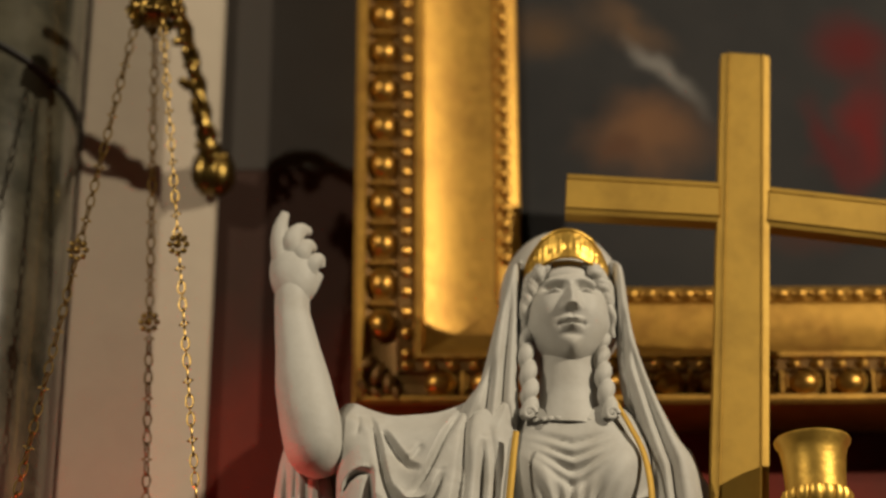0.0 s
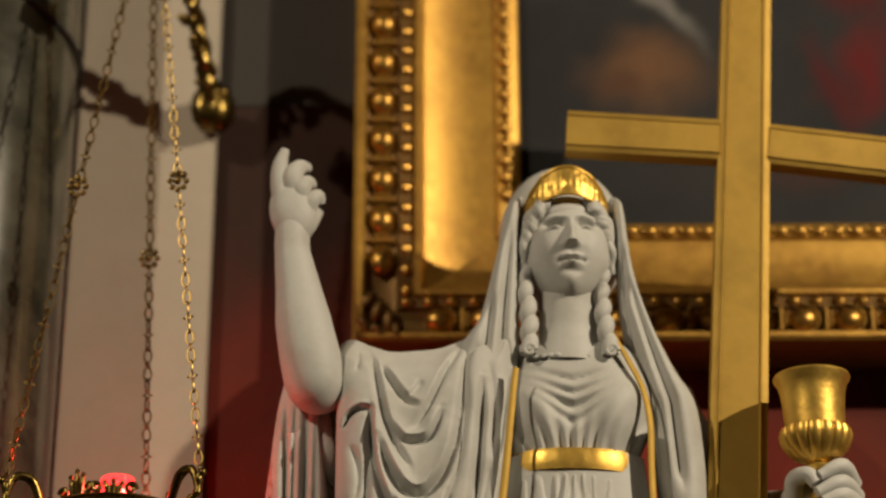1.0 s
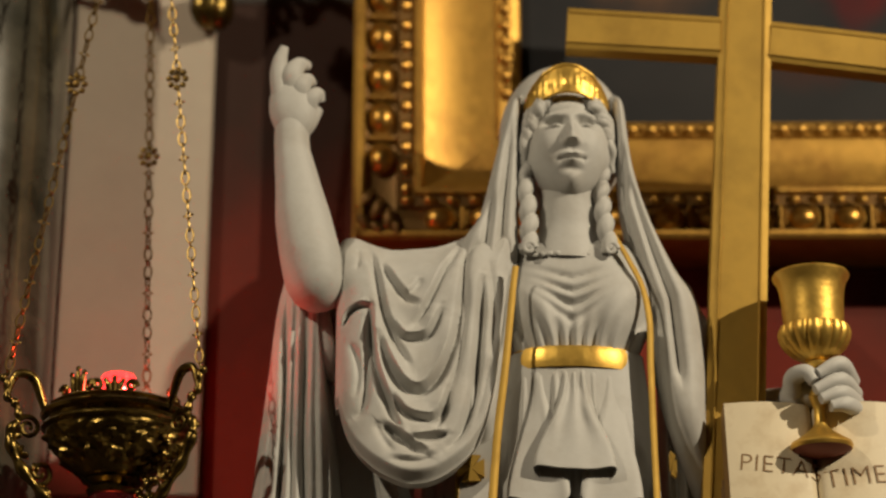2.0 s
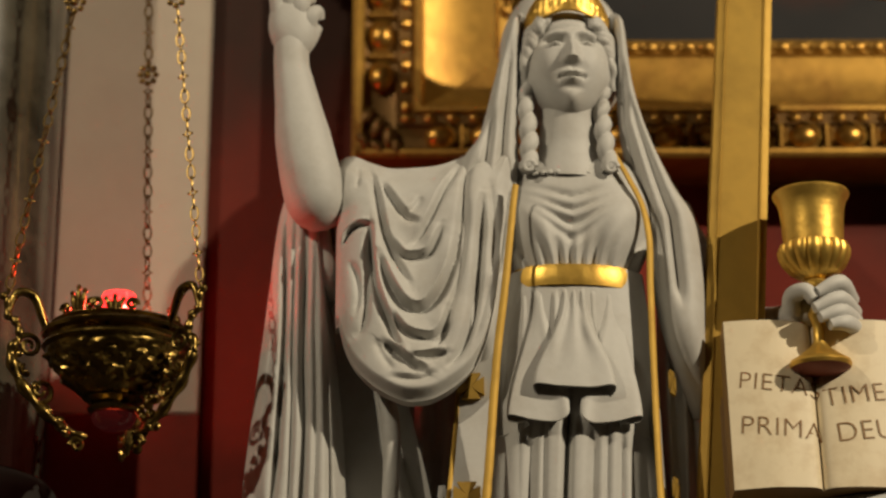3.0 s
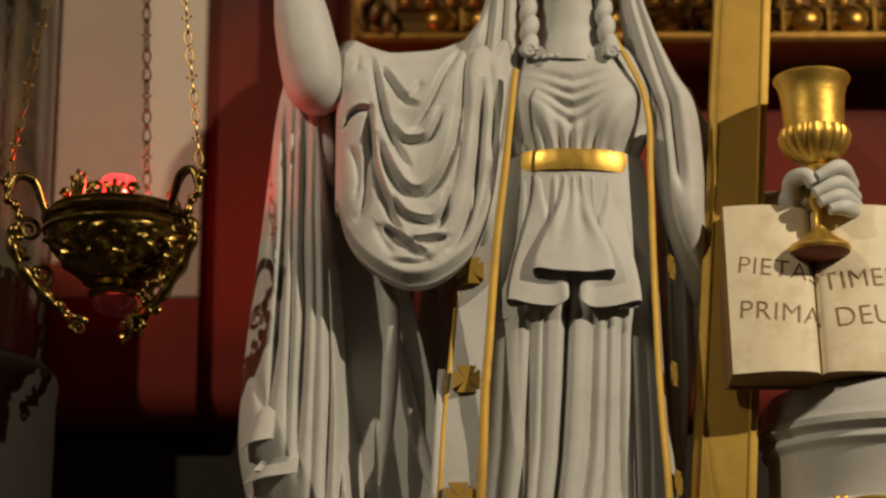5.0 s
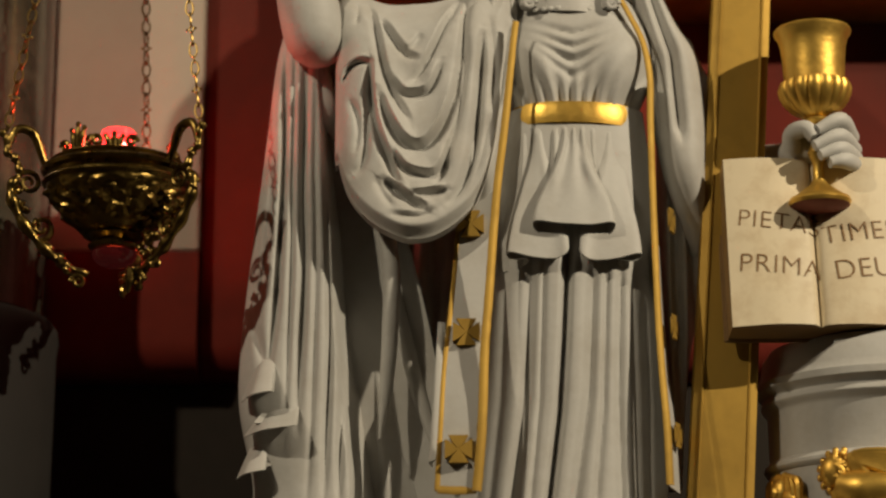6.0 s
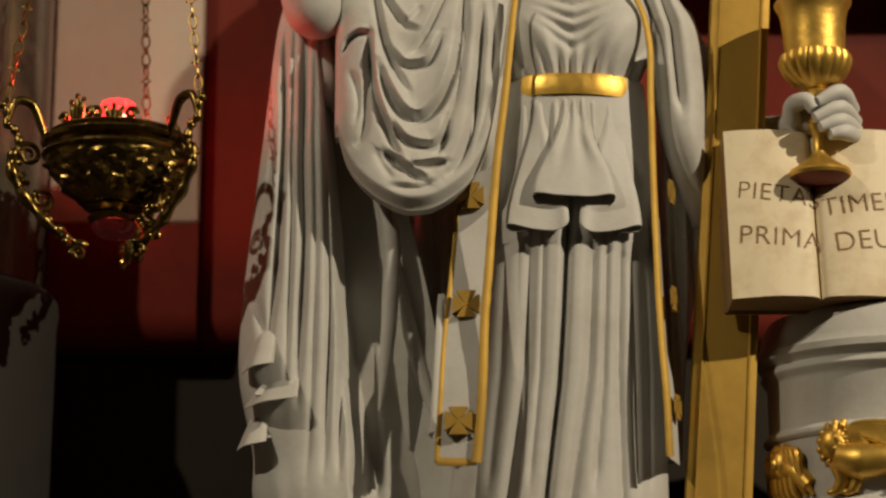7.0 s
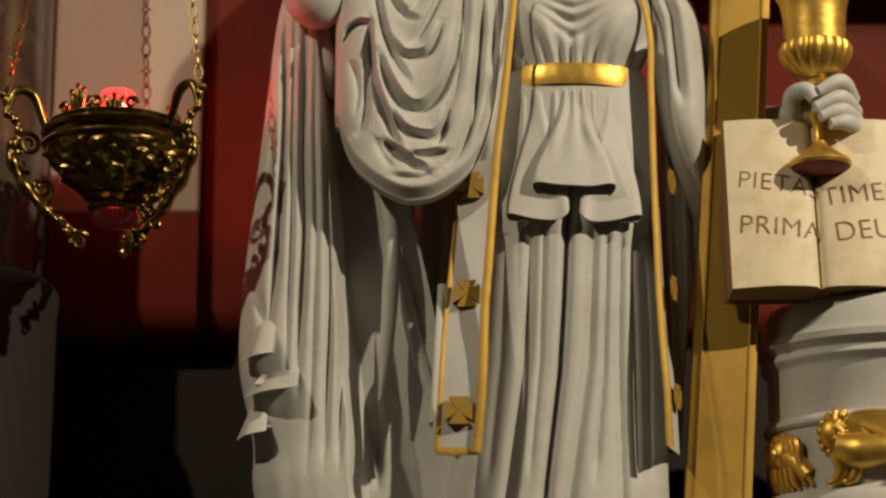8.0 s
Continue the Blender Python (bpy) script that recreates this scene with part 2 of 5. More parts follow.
# ---------------------------------------------------------------- painting and its gilt frame
def canvas_material():
    m = bpy.data.materials.new("old_oil_paint")
    m.use_nodes = True
    nt = m.node_tree
    b = nt.nodes["Principled BSDF"]
    b.inputs["Roughness"].default_value = 0.75
    b.inputs["Specular IOR Level"].default_value = 0.2
    tc = nt.nodes.new("ShaderNodeTexCoord")
    wob = nt.nodes.new("ShaderNodeTexNoise")
    wob.inputs["Scale"].default_value, wob.inputs["Detail"].default_value = 3.0, 5
    nt.links.new(tc.outputs["Object"], wob.inputs["Vector"])
    warp = nt.nodes.new("ShaderNodeVectorMath")
    warp.operation = "MULTIPLY_ADD"
    warp.inputs[1].default_value = (0.30, 0.0, 0.30)
    nt.links.new(wob.outputs["Color"], warp.inputs[0])
    nt.links.new(tc.outputs["Object"], warp.inputs[2])
    cur = None
    ground = nt.nodes.new("ShaderNodeMix")
    ground.data_type = "RGBA"
    ground.inputs["A"].default_value, ground.inputs["B"].default_value = (0.008, 0.010, 0.013, 1), (0.034, 0.032, 0.032, 1)
    nt.links.new(wob.outputs["Fac"], ground.inputs["Factor"])
    cur = ground.outputs["Result"]
    # soft painted shapes: centre, half sizes, lean, colour
    for cx, cz, hx, hz, lean, col, k in SHAPES:
        mp = nt.nodes.new("ShaderNodeMapping")
        mp.vector_type = "TEXTURE"
        mp.inputs["Location"].default_value = (cx + 0.15, 0, cz + 0.15)
        mp.inputs["Rotation"].default_value = (0, radians(lean), 0)
        mp.inputs["Scale"].default_value = (hx, 1, hz)
        nt.links.new(warp.outputs["Vector"], mp.inputs["Vector"])
        flat = nt.nodes.new("ShaderNodeVectorMath")
        flat.operation = "MULTIPLY"
        flat.inputs[1].default_value = (1, 0, 1)
        nt.links.new(mp.outputs["Vector"], flat.inputs[0])
        ln = nt.nodes.new("ShaderNodeVectorMath")
        ln.operation = "LENGTH"
        nt.links.new(flat.outputs["Vector"], ln.inputs[0])
        fall = nt.nodes.new("ShaderNodeMapRange")
        fall.interpolation_type = "SMOOTHSTEP"
        fall.inputs["From Min"].default_value, fall.inputs["From Max"].default_value = 1.15, 0.0
        fall.inputs["To Max"].default_value = k
        nt.links.new(ln.outputs["Value"], fall.inputs["Value"])
        mx = nt.nodes.new("ShaderNodeMix")
        mx.data_type = "RGBA"
        mx.inputs["B"].default_value = (*col, 1)
        nt.links.new(fall.outputs["Result"], mx.inputs["Factor"])
        nt.links.new(cur, mx.inputs["A"])
        cur = mx.outputs["Result"]
    nt.links.new(cur, b.inputs["Base Color"])
    return m


SHAPES = (
    (0.331, 4.867, 0.16, 0.10, 30, (0.075, 0.045, 0.025), 0.9),
    (0.566, 4.866, 0.20, 0.09, 35, (0.10, 0.06, 0.035), 0.8),
    (0.599, 4.488, 0.26, 0.14, 0, (0.13, 0.065, 0.032), 0.95),
    (0.516, 4.442, 0.12, 0.05, 10, (0.075, 0.035, 0.02), 0.8),
    (0.683, 4.693, 0.22, 0.05, 45, (0.20, 0.19, 0.18), 0.7),
    (1.066, 4.197, 0.20, 0.10, 0, (0.05, 0.02, 0.015), 0.8),
    (1.212, 4.786, 0.16, 0.17, 0, (0.075, 0.005, 0.006), 0.9),
    (1.204, 4.503, 0.10, 0.22, 25, (0.095, 0.006, 0.007), 0.95),
    (1.087, 4.467, 0.06, 0.16, -10, (0.07, 0.006, 0.008), 0.8),
)
CANVAS = canvas_material()
FX0, FX1, FZ0, FZ1 = -0.247, 2.35, 3.655, 6.6
painting = thing("painting", "dark old oil painting in a wide gilt frame", "painting", (0, 0, 0))
bm = bmesh.new()
box(bm, FX0 + 0.42, FX1 - 0.42, 5.48, 5.50, FZ0 + 0.30, FZ1 - 0.42)
part("canvas", bm, CANVAS, painting, "dark canvas with brown clouds and red drapery")

# rail profile: (distance in from the outer edge, depth of the face)
RAIL = ((0.0, 5.618), (0.0, 5.395), (0.012, 5.385), (0.028, 5.385), (0.034, 5.402), (0.05, 5.415), (0.085, 5.42), (0.118, 5.412), (0.126, 5.40),
        (0.165, 5.405), (0.172, 5.392), (0.186, 5.392), (0.196, 5.405), (0.235, 5.425), (0.30, 5.44), (0.36, 5.446), (0.395, 5.442), (0.402, 5.43),
        (0.445, 5.436), (0.462, 5.447), (0.468, 5.477), (0.468, 5.618))


def rail(bm, side):
    """One mitred side of the frame."""
    ends = {"left": ((FX0, FZ0), (FX0, FZ1), (1, 1), (1, -1)), "bottom": ((FX0, FZ0), (FX1, FZ0), (1, 1), (-1, 1)),
            "right": ((FX1, FZ0), (FX1, FZ1), (-1, 1), (-1, -1)), "top": ((FX0, FZ1), (FX1, FZ1), (1, -1), (-1, -1))}[side]
    a, b, da, db = ends
    n = 40
    da, db = (da[0], da[1] * 0.79), (db[0], db[1] * 0.79)
    grid(bm, lambda u, v: tuple(Vector((a[0] + da[0] * RAIL[round(v * (len(RAIL) - 1))][0], RAIL[round(v * (len(RAIL) - 1))][1],
                                        a[1] + da[1] * RAIL[round(v * (len(RAIL) - 1))][0])).lerp(
        Vector((b[0] + db[0] * RAIL[round(v * (len(RAIL) - 1))][0], RAIL[round(v * (len(RAIL) - 1))][1],
                b[1] + db[1] * RAIL[round(v * (len(RAIL) - 1))][0])), u)), n, len(RAIL) - 1)
    # recess shade behind the eggs is painted: these faces take the darker colour
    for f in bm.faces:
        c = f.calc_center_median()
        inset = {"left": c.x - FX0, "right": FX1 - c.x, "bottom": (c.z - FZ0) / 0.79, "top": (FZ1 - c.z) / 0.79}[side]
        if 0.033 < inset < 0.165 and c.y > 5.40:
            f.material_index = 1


rails = {}
for side in ("left", "bottom", "right", "top"):
    bm = bmesh.new()
    rail(bm, side)
    rails[side] = part("frame_rail", bm, [GOLD_FRAME, GOLD_SHADE], painting, "wide hollow gilt moulding", angle=25)
# carved eggs in the outer hollow, darts between, leaf beads along the sight edge
bm = bmesh.new()
blob(bm, (0, 0, 0), 0.034, 0.030, 0.040, 14)
grid(bm, lambda u, v: (0.041 * math.cos(u * math.pi), -0.004 - 0.012 * math.sin(v * math.pi), 0.049 * math.sin(u * math.pi) - 0.012 + 0.012 * v), 14, 3)
EGG = finish("egg", bm, GOLD_EGG)
bm = bmesh.new()
box(bm, -0.034, 0.034, -0.016, 0.012, -0.005, 0.005, 0.003)
box(bm, -0.024, 0.024, -0.020, 0.012, 0.010, 0.016, 0.003)
DART = finish("dart", bm, GOLD_FRAME)
bm = bmesh.new()
blob(bm, (0, 0, 0), 0.016, 0.016, 0.026, 10)
BEAD = finish("leaf_bead", bm, GOLD_EGG)
bm = bmesh.new()
blob(bm, (0, 0.0, 0), 0.014, 0.014, 0.020, 8)
BEAD2 = finish("small_bead", bm, GOLD_EGG)


def ornament(mesh, side, along, inset, y, turn=0):
    o = new(mesh.name, mesh)
    o.parent = rails[side]
    p = {"left": (FX0 + inset, y, along), "bottom": (along, y, FZ0 + inset * 0.79)}[side]
    o.matrix_local = Matrix.Translation(p) @ Matrix.Rotation(radians(turn + (90 if side == "bottom" else 0)), 4, "Y")


for k in range(22):
    z = FZ0 + 0.235 + 0.123 * k
    ornament(EGG, "left", z, 0.078, 5.405)
    ornament(DART, "left", z + 0.062, 0.078, 5.405)
for k in range(18):
    x = FX0 + 0.235 + 0.123 * k
    ornament(EGG, "bottom", x, 0.078, 5.405)
    ornament(DART, "bottom", x + 0.062, 0.078, 5.405)
for k in range(44):
    ornament(BEAD2, "left", FZ0 + 0.15 + 0.0615 * k, 0.146, 5.402)
for k in range(34):
    ornament(BEAD2, "bottom", FX0 + 0.15 + 0.0615 * k, 0.146, 5.402)
for k in range(46):
    ornament(BEAD, "left", FZ0 + 0.45 + 0.052 * k, 0.424, 5.432)
for k in range(36):
    ornament(BEAD, "bottom", FX0 + 0.45 + 0.052 * k, 0.424, 5.432)
# acanthus leaf on the mitre, painted dark for the shadow lying on it
bm = bmesh.new()
for k, (dx, dz, s) in enumerate(((0.04, 0.12, 1.0), (0.07, 0.09, 1.1), (0.10, 0.06, 1.1), (0.12, 0.03, 0.9), (0.03, 0.05, 1.0), (0.07, 0.03, 0.9))):
    blob(bm, (FX0 + dx, 5.40, FZ0 + dz), 0.018 * s, 0.022, 0.034 * s, 10, turn=Matrix.Rotation(radians(40 - 18 * k), 4, "Y"))
leaf = part("corner_leaf", bm, GOLD_SHADE, rails["left"], "carved gilt corner leaf, its shadow painted in")


# ---------------------------------------------------------------- the statue: one mesh, grey paint and gilding
fig = bmesh.new()


def shell(rows, fold=None, nu=90, nv=110, back=0.5, power=2.2, mi=0):
    """A closed swelling of cloth between two drawn edges. rows: xl, zl, xr, zr, y of the edges, swell."""
    R = spline(rows, nv)
    nb = max(8, nu // 5)

    def fn(u, v):
        xl, zl, xr, zr, yc, dep = R[round(v * nv)]
        k = round(u * (nu + nb))
        if k <= nu:
            w = k / nu
            s = 2 * w - 1
            x, z = xl + (xr - xl) * w, zl + (zr - zl) * w
            bulge = (1 - min(1, abs(s)) ** power) ** (1 / power)
            return x, yc - dep * bulge - (fold(x, z, w, v) * min(1, 4 * bulge) if fold else 0), z
        w = 1 - (k - nu) / nb
        s = 2 * w - 1
        return xl + (xr - xl) * w, yc + 0.01 + back * dep * math.sqrt(max(0, 1 - s * s)), zl + (zr - zl) * w
    grid(fig, fn, nu + nb, nv, mi, True, True)


def creases(lines):
    """Grooves along drawn lines: (points, depth, half width[, lean])."""
    packed = []
    for pts, d, w, *rest in lines:
        q = sorted((b, a) for a, b in pts)
        packed.append(([a for a, b in q], [b for a, b in q], 1.3 * d, w, rest[0] if rest else 0.0))

    def fold(x, z, u, v):
        h = 0.0
        for zs, xs, d, w, lean in packed:
            span = zs[-1] - zs[0]
            fade = soft(z, zs[0] - 0.05 * span, zs[0] + 0.1 * span) * (1 - soft(z, zs[-1] - 0.1 * span, zs[-1] + 0.05 * span))
            e = (x - float(np.interp(z, zs, xs))) / w
            if abs(e) < 4:
                h -= d * fade * math.exp(-abs(e) ** 1.6) * (1 + lean * math.tanh(e))
        return h
    return fold


def press(x, z, lines):
    """Folds pressed along drawn lines into a sheet of points: (line of (x, z), depth, half width[, lip]).
    The lip is the height of the swelling on the upper side of the groove, as a share of its depth."""
    x, z = np.asarray(x, float), np.asarray(z, float)
    h = np.zeros(x.shape)
    for pts, d, w, *rest in lines:
        c = spline(pts, 10 * (len(pts) - 1))
        run = np.concatenate([[0], np.cumsum(np.linalg.norm(np.diff(c, axis=0), axis=1))])
        even = np.linspace(0, run[-1], max(12, int(run[-1] / (0.22 * w))))
        c = np.stack([np.interp(even, run, c[:, 0]), np.interp(even, run, c[:, 1])], 1)
        t = np.gradient(c, axis=0)
        t /= np.linalg.norm(t, axis=1)[:, None]
        k, least = np.zeros(x.shape, int), np.full(x.shape, 1e9)
        for i, (cx, cz) in enumerate(c):
            gap = (x - cx) ** 2 + (z - cz) ** 2
            near = gap < least
            k[near], least[near] = i, gap[near]
        side = (x - c[k, 0]) * -t[k, 1] + (z - c[k, 1]) * t[k, 0]
        e = np.sqrt(least) / w
        s = k / (len(c) - 1)
        fade = np.clip(np.minimum(s, 1 - s) / 0.22, 0.05, 1) ** 0.7
        h -= d * fade * np.exp(-e ** 1.5)
        if rest:
            h += rest[0] * d * fade * (side > 0) * np.minimum(e, 1.4) * np.exp(-np.maximum(e - 1.4, 0) / 1.6)
    return h


def wrinkle(x, z, size, amp):
    return amp * noise.noise(Vector((x / size, 3.1, z / size * 0.3)))


# under-dress: the long skirt
skirt_lines = creases((
    ([(0.206, 2.795), (0.187, 2.469), (0.147, 2.191), (0.127, 2.072)], 0.016, 0.016),
    ([(0.234, 2.795), (0.221, 2.469), (0.192, 2.191)], 0.007, 0.007),
    ([(0.293, 2.873), (0.278, 2.601), (0.266, 2.436), (0.234, 2.191), (0.222, 2.072)], 0.029, 0.009),
    ([(0.350, 2.787), (0.333, 2.468), (0.290, 2.191), (0.273, 2.072)], 0.016, 0.014),
    ([(0.380, 2.795), (0.365, 2.436), (0.341, 2.191)], 0.010, 0.009),
    ([(0.413, 2.784), (0.402, 2.468), (0.405, 2.191), (0.405, 2.071)], 0.012, 0.010),
    ([(0.438, 2.764), (0.440, 2.468), (0.441, 2.191)], 0.006, 0.008),
    ([(0.146, 2.764), (0.130, 2.469), (0.099, 2.191)], 0.005, 0.012),
    ([(0.466, 2.710), (0.471, 2.468), (0.469, 2.191)], 0.007, 0.010),
))
shell(((*(0.150, 3.172), *(0.482, 3.171), 4.95, 0.10),
       (*(0.110, 2.896), *(0.512, 2.894), 4.97, 0.128),
       (*(0.076, 2.637), *(0.515, 2.636), 4.98, 0.142),
       (*(0.041, 2.405), *(0.522, 2.404), 4.99, 0.15),
       (*(0.007, 2.167), *(0.523, 2.166), 5.0, 0.17),
       (-0.03, 1.95, 0.53, 1.95, 5.0, 0.18)),
      lambda x, z, u, v: skirt_lines(x, z, u, v) + wrinkle(x, z, 0.07, 0.002), 150, 120, 0.9)


# bodice, gathered into the belt and looped at the neck
def bodice_fold(x, z, u, v):
    cx = 0.309
    h = 0.0
    for side in (0.241, 0.403):
        h += 0.034 * math.exp(-((x - side) / 0.068) ** 2 - ((z - 3.267) / 0.085) ** 2)
    for zb, w, d, k in ((3.346, 0.010, 0.012, 0.55), (3.311, 0.010, 0.016, 0.75), (3.276, 0.012, 0.018, 1.0), (3.240, 0.012, 0.010, 1.3)):
        e = (z - zb - k * abs(x - cx) ** 1.25) / w
        h -= d * math.exp(-e * e) * math.exp(-((x - cx) / 0.085) ** 2)
    low = 1 - soft(z, 3.161, 3.296)
    fan = (x - cx) / (1 + 0.9 * soft(z, 3.161, 3.339))
    h += 0.007 * low * math.sin(fan * 210 + 1.5 * math.sin(fan * 31))
    h += 0.004 * math.sin(fan * 90 + 0.6) * (1 - soft(z, 3.296, 3.382))
    return h


shell(((*(0.182, 3.462), *(0.455, 3.461), 4.93, 0.045),
       (*(0.168, 3.424), *(0.479, 3.423), 4.93, 0.075),
       (*(0.156, 3.325), *(0.514, 3.323), 4.93, 0.085),
       (*(0.155, 3.255), *(0.502, 3.254), 4.94, 0.085),
       (*(0.165, 3.158), *(0.462, 3.157), 4.95, 0.085)), bodice_fold, 130, 70, 1.0)
# small frill at the neckline
for k in range(9):
    blob(fig, (0.220 + 0.0185 * k, 4.862 - 0.018 * math.sin(math.pi * (k + 0.5) / 9), 3.410), 0.009, 0.004, 0.006, 8)
# gilt belt
shell(((*(0.163, 3.179), *(0.468, 3.173), 4.945, 0.101),
       (*(0.161, 3.168), *(0.469, 3.161), 4.945, 0.104),
       (*(0.159, 3.145), *(0.469, 3.138), 4.945, 0.105),
       (*(0.161, 3.128), *(0.467, 3.121), 4.945, 0.103)), lambda x, z, u, v: wrinkle(x, z, 0.02, 0.0006), 60, 8, 0.9, 2.2, 1)

# overfold below the belt
# pleated hem: half of its line in plan (x, y) with the height of the hem, mirrored about the middle
PLEAT = [(0.125, 2.765, 4.885), (0.172, 2.776, 4.868), (0.197, 2.784, 4.850), (0.190, 2.792, 4.838), (0.172, 2.790, 4.838), (0.152, 2.792, 4.836), (0.145, 2.802, 4.826), (0.160, 2.802, 4.816), (0.205, 2.790, 4.812),
         (0.255, 2.786, 4.812), (0.280, 2.794, 4.804), (0.290, 2.812, 4.812), (0.281, 2.822, 4.824), (0.262, 2.824, 4.828), (0.238, 2.834, 4.826), (0.214, 2.852, 4.818), (0.206, 2.866, 4.804), (0.218, 2.872, 4.794), (0.260, 2.865, 4.788), (0.302, 2.862, 4.787)]
MID = PLEAT[-1][0]
PLEAT = PLEAT + [(2 * MID - x, z - 0.004, y) for x, z, y in PLEAT[-2::-1]]
HEM = spline(PLEAT, 160)
BELT_Z = 3.116
XA, XB = 0.168, 0.449


def overfold(off):
    def fn(u, v):
        hx, hz, hy = HEM[round(u * 160)]
        w = soft(v, 0.0, 1.0) ** 1.3
        s = 2 * u - 1
        x0, y0 = XA + (XB - XA) * (0.5 + 0.5 * s * (1.25 - 0.25 * s * s)), 4.848 + 0.055 * s * s
        x, y, z = x0 + (hx - x0) * w, y0 + (hy - y0) * v ** 1.15, BELT_Z + (hz - BELT_Z) * v
        y -= 0.005 * math.sin(x0 * 230 + 2.2 * math.sin(x0 * 41)) * (1 - v) ** 0.6 * soft(v, 0.0, 0.06) + 0.006 * noise.noise(Vector((x * 22, z * 9, 2.0))) * (1 - v)
        y -= 0.010 * math.exp(-((x - MID - 0.03 + 0.3 * (z - BELT_Z + 0.1)) / 0.012) ** 2) * math.exp(-((v - 0.45) / 0.18) ** 2) + 0.008 * math.exp(-((x - MID + 0.035 - 0.2 * (z - BELT_Z + 0.1)) / 0.012) ** 2) * math.exp(-((v - 0.5) / 0.2) ** 2)
        return x, y + off, z
    return fn


fa, fb = grid(fig, overfold(0.0), 160, 50), grid(fig, overfold(0.009), 160, 50)
for i in range(160):
    fig.faces.new((fa[50][i], fa[50][i + 1], fb[50][i + 1], fb[50][i]))

# neck and head
AX = 0.307
tube(fig, [(AX - 0.003, 4.93, 3.413), (AX, 4.92, 3.497), (AX + 0.003, 4.905, 3.639)], [0.092, 0.073, 0.070], 28, 20)
HZ, HH, HW = 3.684, 0.132, 0.107


def dome(fx, fz, cx, cz, rx, rz, h):
    return h * math.exp(-((fx - cx) / rx) ** 2 - ((fz - cz) / rz) ** 2)


def face(u, v):
    lat = (v - 0.5) * math.pi
    lon = (u - 0.5) * math.pi * 1.3
    fz = math.sin(lat)
    taper = 1 - 0.22 * soft(-fz, 0.15, 1.0)
    cx = math.cos(lat) ** 0.85
    fx = math.sin(lon) * cx
    x = HW * fx * taper
    depth = 0.105 * math.cos(lon) * cx ** 0.9
    d = 0.0
    if math.cos(lon) > 0:
        ax = abs(fx)
        nose = soft(fz, -0.17, -0.10) * (1 - soft(fz, 0.15, 0.55)) * (0.010 + 0.024 * (1 - soft(fz, -0.12, 0.5)))
        d += nose * math.exp(-(ax / (0.10 + 0.05 * (1 - soft(fz, -0.12, 0.3)))) ** 2)
        d += dome(ax, fz, 0.13, -0.10, 0.07, 0.06, 0.008)
        d -= dome(ax, fz, 0.36, 0.40, 0.22, 0.105, 0.034) + dome(ax, fz, 0.18, 0.40, 0.08, 0.10, 0.012)
        d += dome(ax, fz, 0.37, 0.315, 0.15, 0.07, 0.023)
        d -= dome(ax, fz, 0.37, 0.225, 0.17, 0.022, 0.005) + dome(ax, fz, 0.37, 0.395, 0.17, 0.018, 0.006)
        d += dome(ax, fz, 0.36, 0.53, 0.26, 0.06, 0.009)
        d -= dome(ax, fz, 0.0, -0.24, 0.05, 0.06, 0.003)
        d += dome(ax, fz, 0.07, -0.325, 0.16, 0.045, 0.012) + dome(ax, fz, 0.0, -0.455, 0.17, 0.055, 0.014)
        d -= dome(ax, fz, 0.0, -0.385, 0.24, 0.020, 0.012) + dome(ax, fz, 0.27, -0.39, 0.06, 0.06, 0.005)
        d -= dome(ax, fz, 0.0, -0.58, 0.22, 0.06, 0.006)
        d += dome(ax, fz, 0.0, -0.80, 0.24, 0.16, 0.012)
        d += dome(ax, fz, 0.55, -0.02, 0.25, 0.25, 0.006)
    p = Matrix.Rotation(radians(-3), 3, "X") @ Vector((x + 0.006 * math.cos(lon), -depth - d, HH * fz))
    return AX + p.x, 4.895 + p.y, HZ + p.z


grid(fig, face, 120, 120)
# back of the head under the veil
blob(fig, (AX - 0.002, 4.945, HZ + 0.035), 0.118, 0.10, 0.165, 40)
blob(fig, (AX, 4.913, HZ + 0.100), 0.096, 0.097, 0.062, 32)
# waved hair from the parting to the temples
for side in (-1, 1):
    for k in range(5):
        o = 0.011 * k
        pts = [(AX + side * (0.040 + 0.3 * o), 4.825 + 0.2 * o, HZ + 0.124 + 0.5 * o), (AX + side * 0.064, 4.826 + 0.3 * o, HZ + 0.104 + 0.4 * o),
               (AX + side * (0.085 + 0.2 * o), 4.842 + 0.2 * o, HZ + 0.072 + 0.2 * o), (AX + side * (0.100 + 0.1 * o), 4.862, HZ + 0.030 - 0.5 * o), (AX + side * (0.106 + 0.1 * o), 4.885, HZ - 0.01 - 0.9 * o)]
        tube(fig, pts, [0.006, 0.014, 0.015, 0.014, 0.010], 10, 40, wave=lambda a, s: 0.25 * math.sin(s * 26 + k * 1.7 + a))
# plaits with curled ends
for pts in ([(0.208, 4.88, 3.676), (0.202, 4.87, 3.597), (0.208, 4.86, 3.504), (0.206, 4.85, 3.415)],
            [(0.400, 4.88, 3.660), (0.387, 4.87, 3.588), (0.391, 4.86, 3.503), (0.404, 4.85, 3.412)]):
    tube(fig, pts, [0.013, 0.018, 0.020, 0.019], 20, 110, wave=lambda a, s: 0.50 * abs(math.cos(a * 0.5 - s * 17)) ** 0.6 - 0.30)
    e = Vector(pts[-1])
    tube(fig, [e + Vector((0.016 * math.cos(a) * (1 - a / 12), -0.016, 0.004 + 0.016 * math.sin(a) * (1 - a / 12))) for a in np.linspace(0, 8, 14)], [0.007, 0.004], 8, 40)


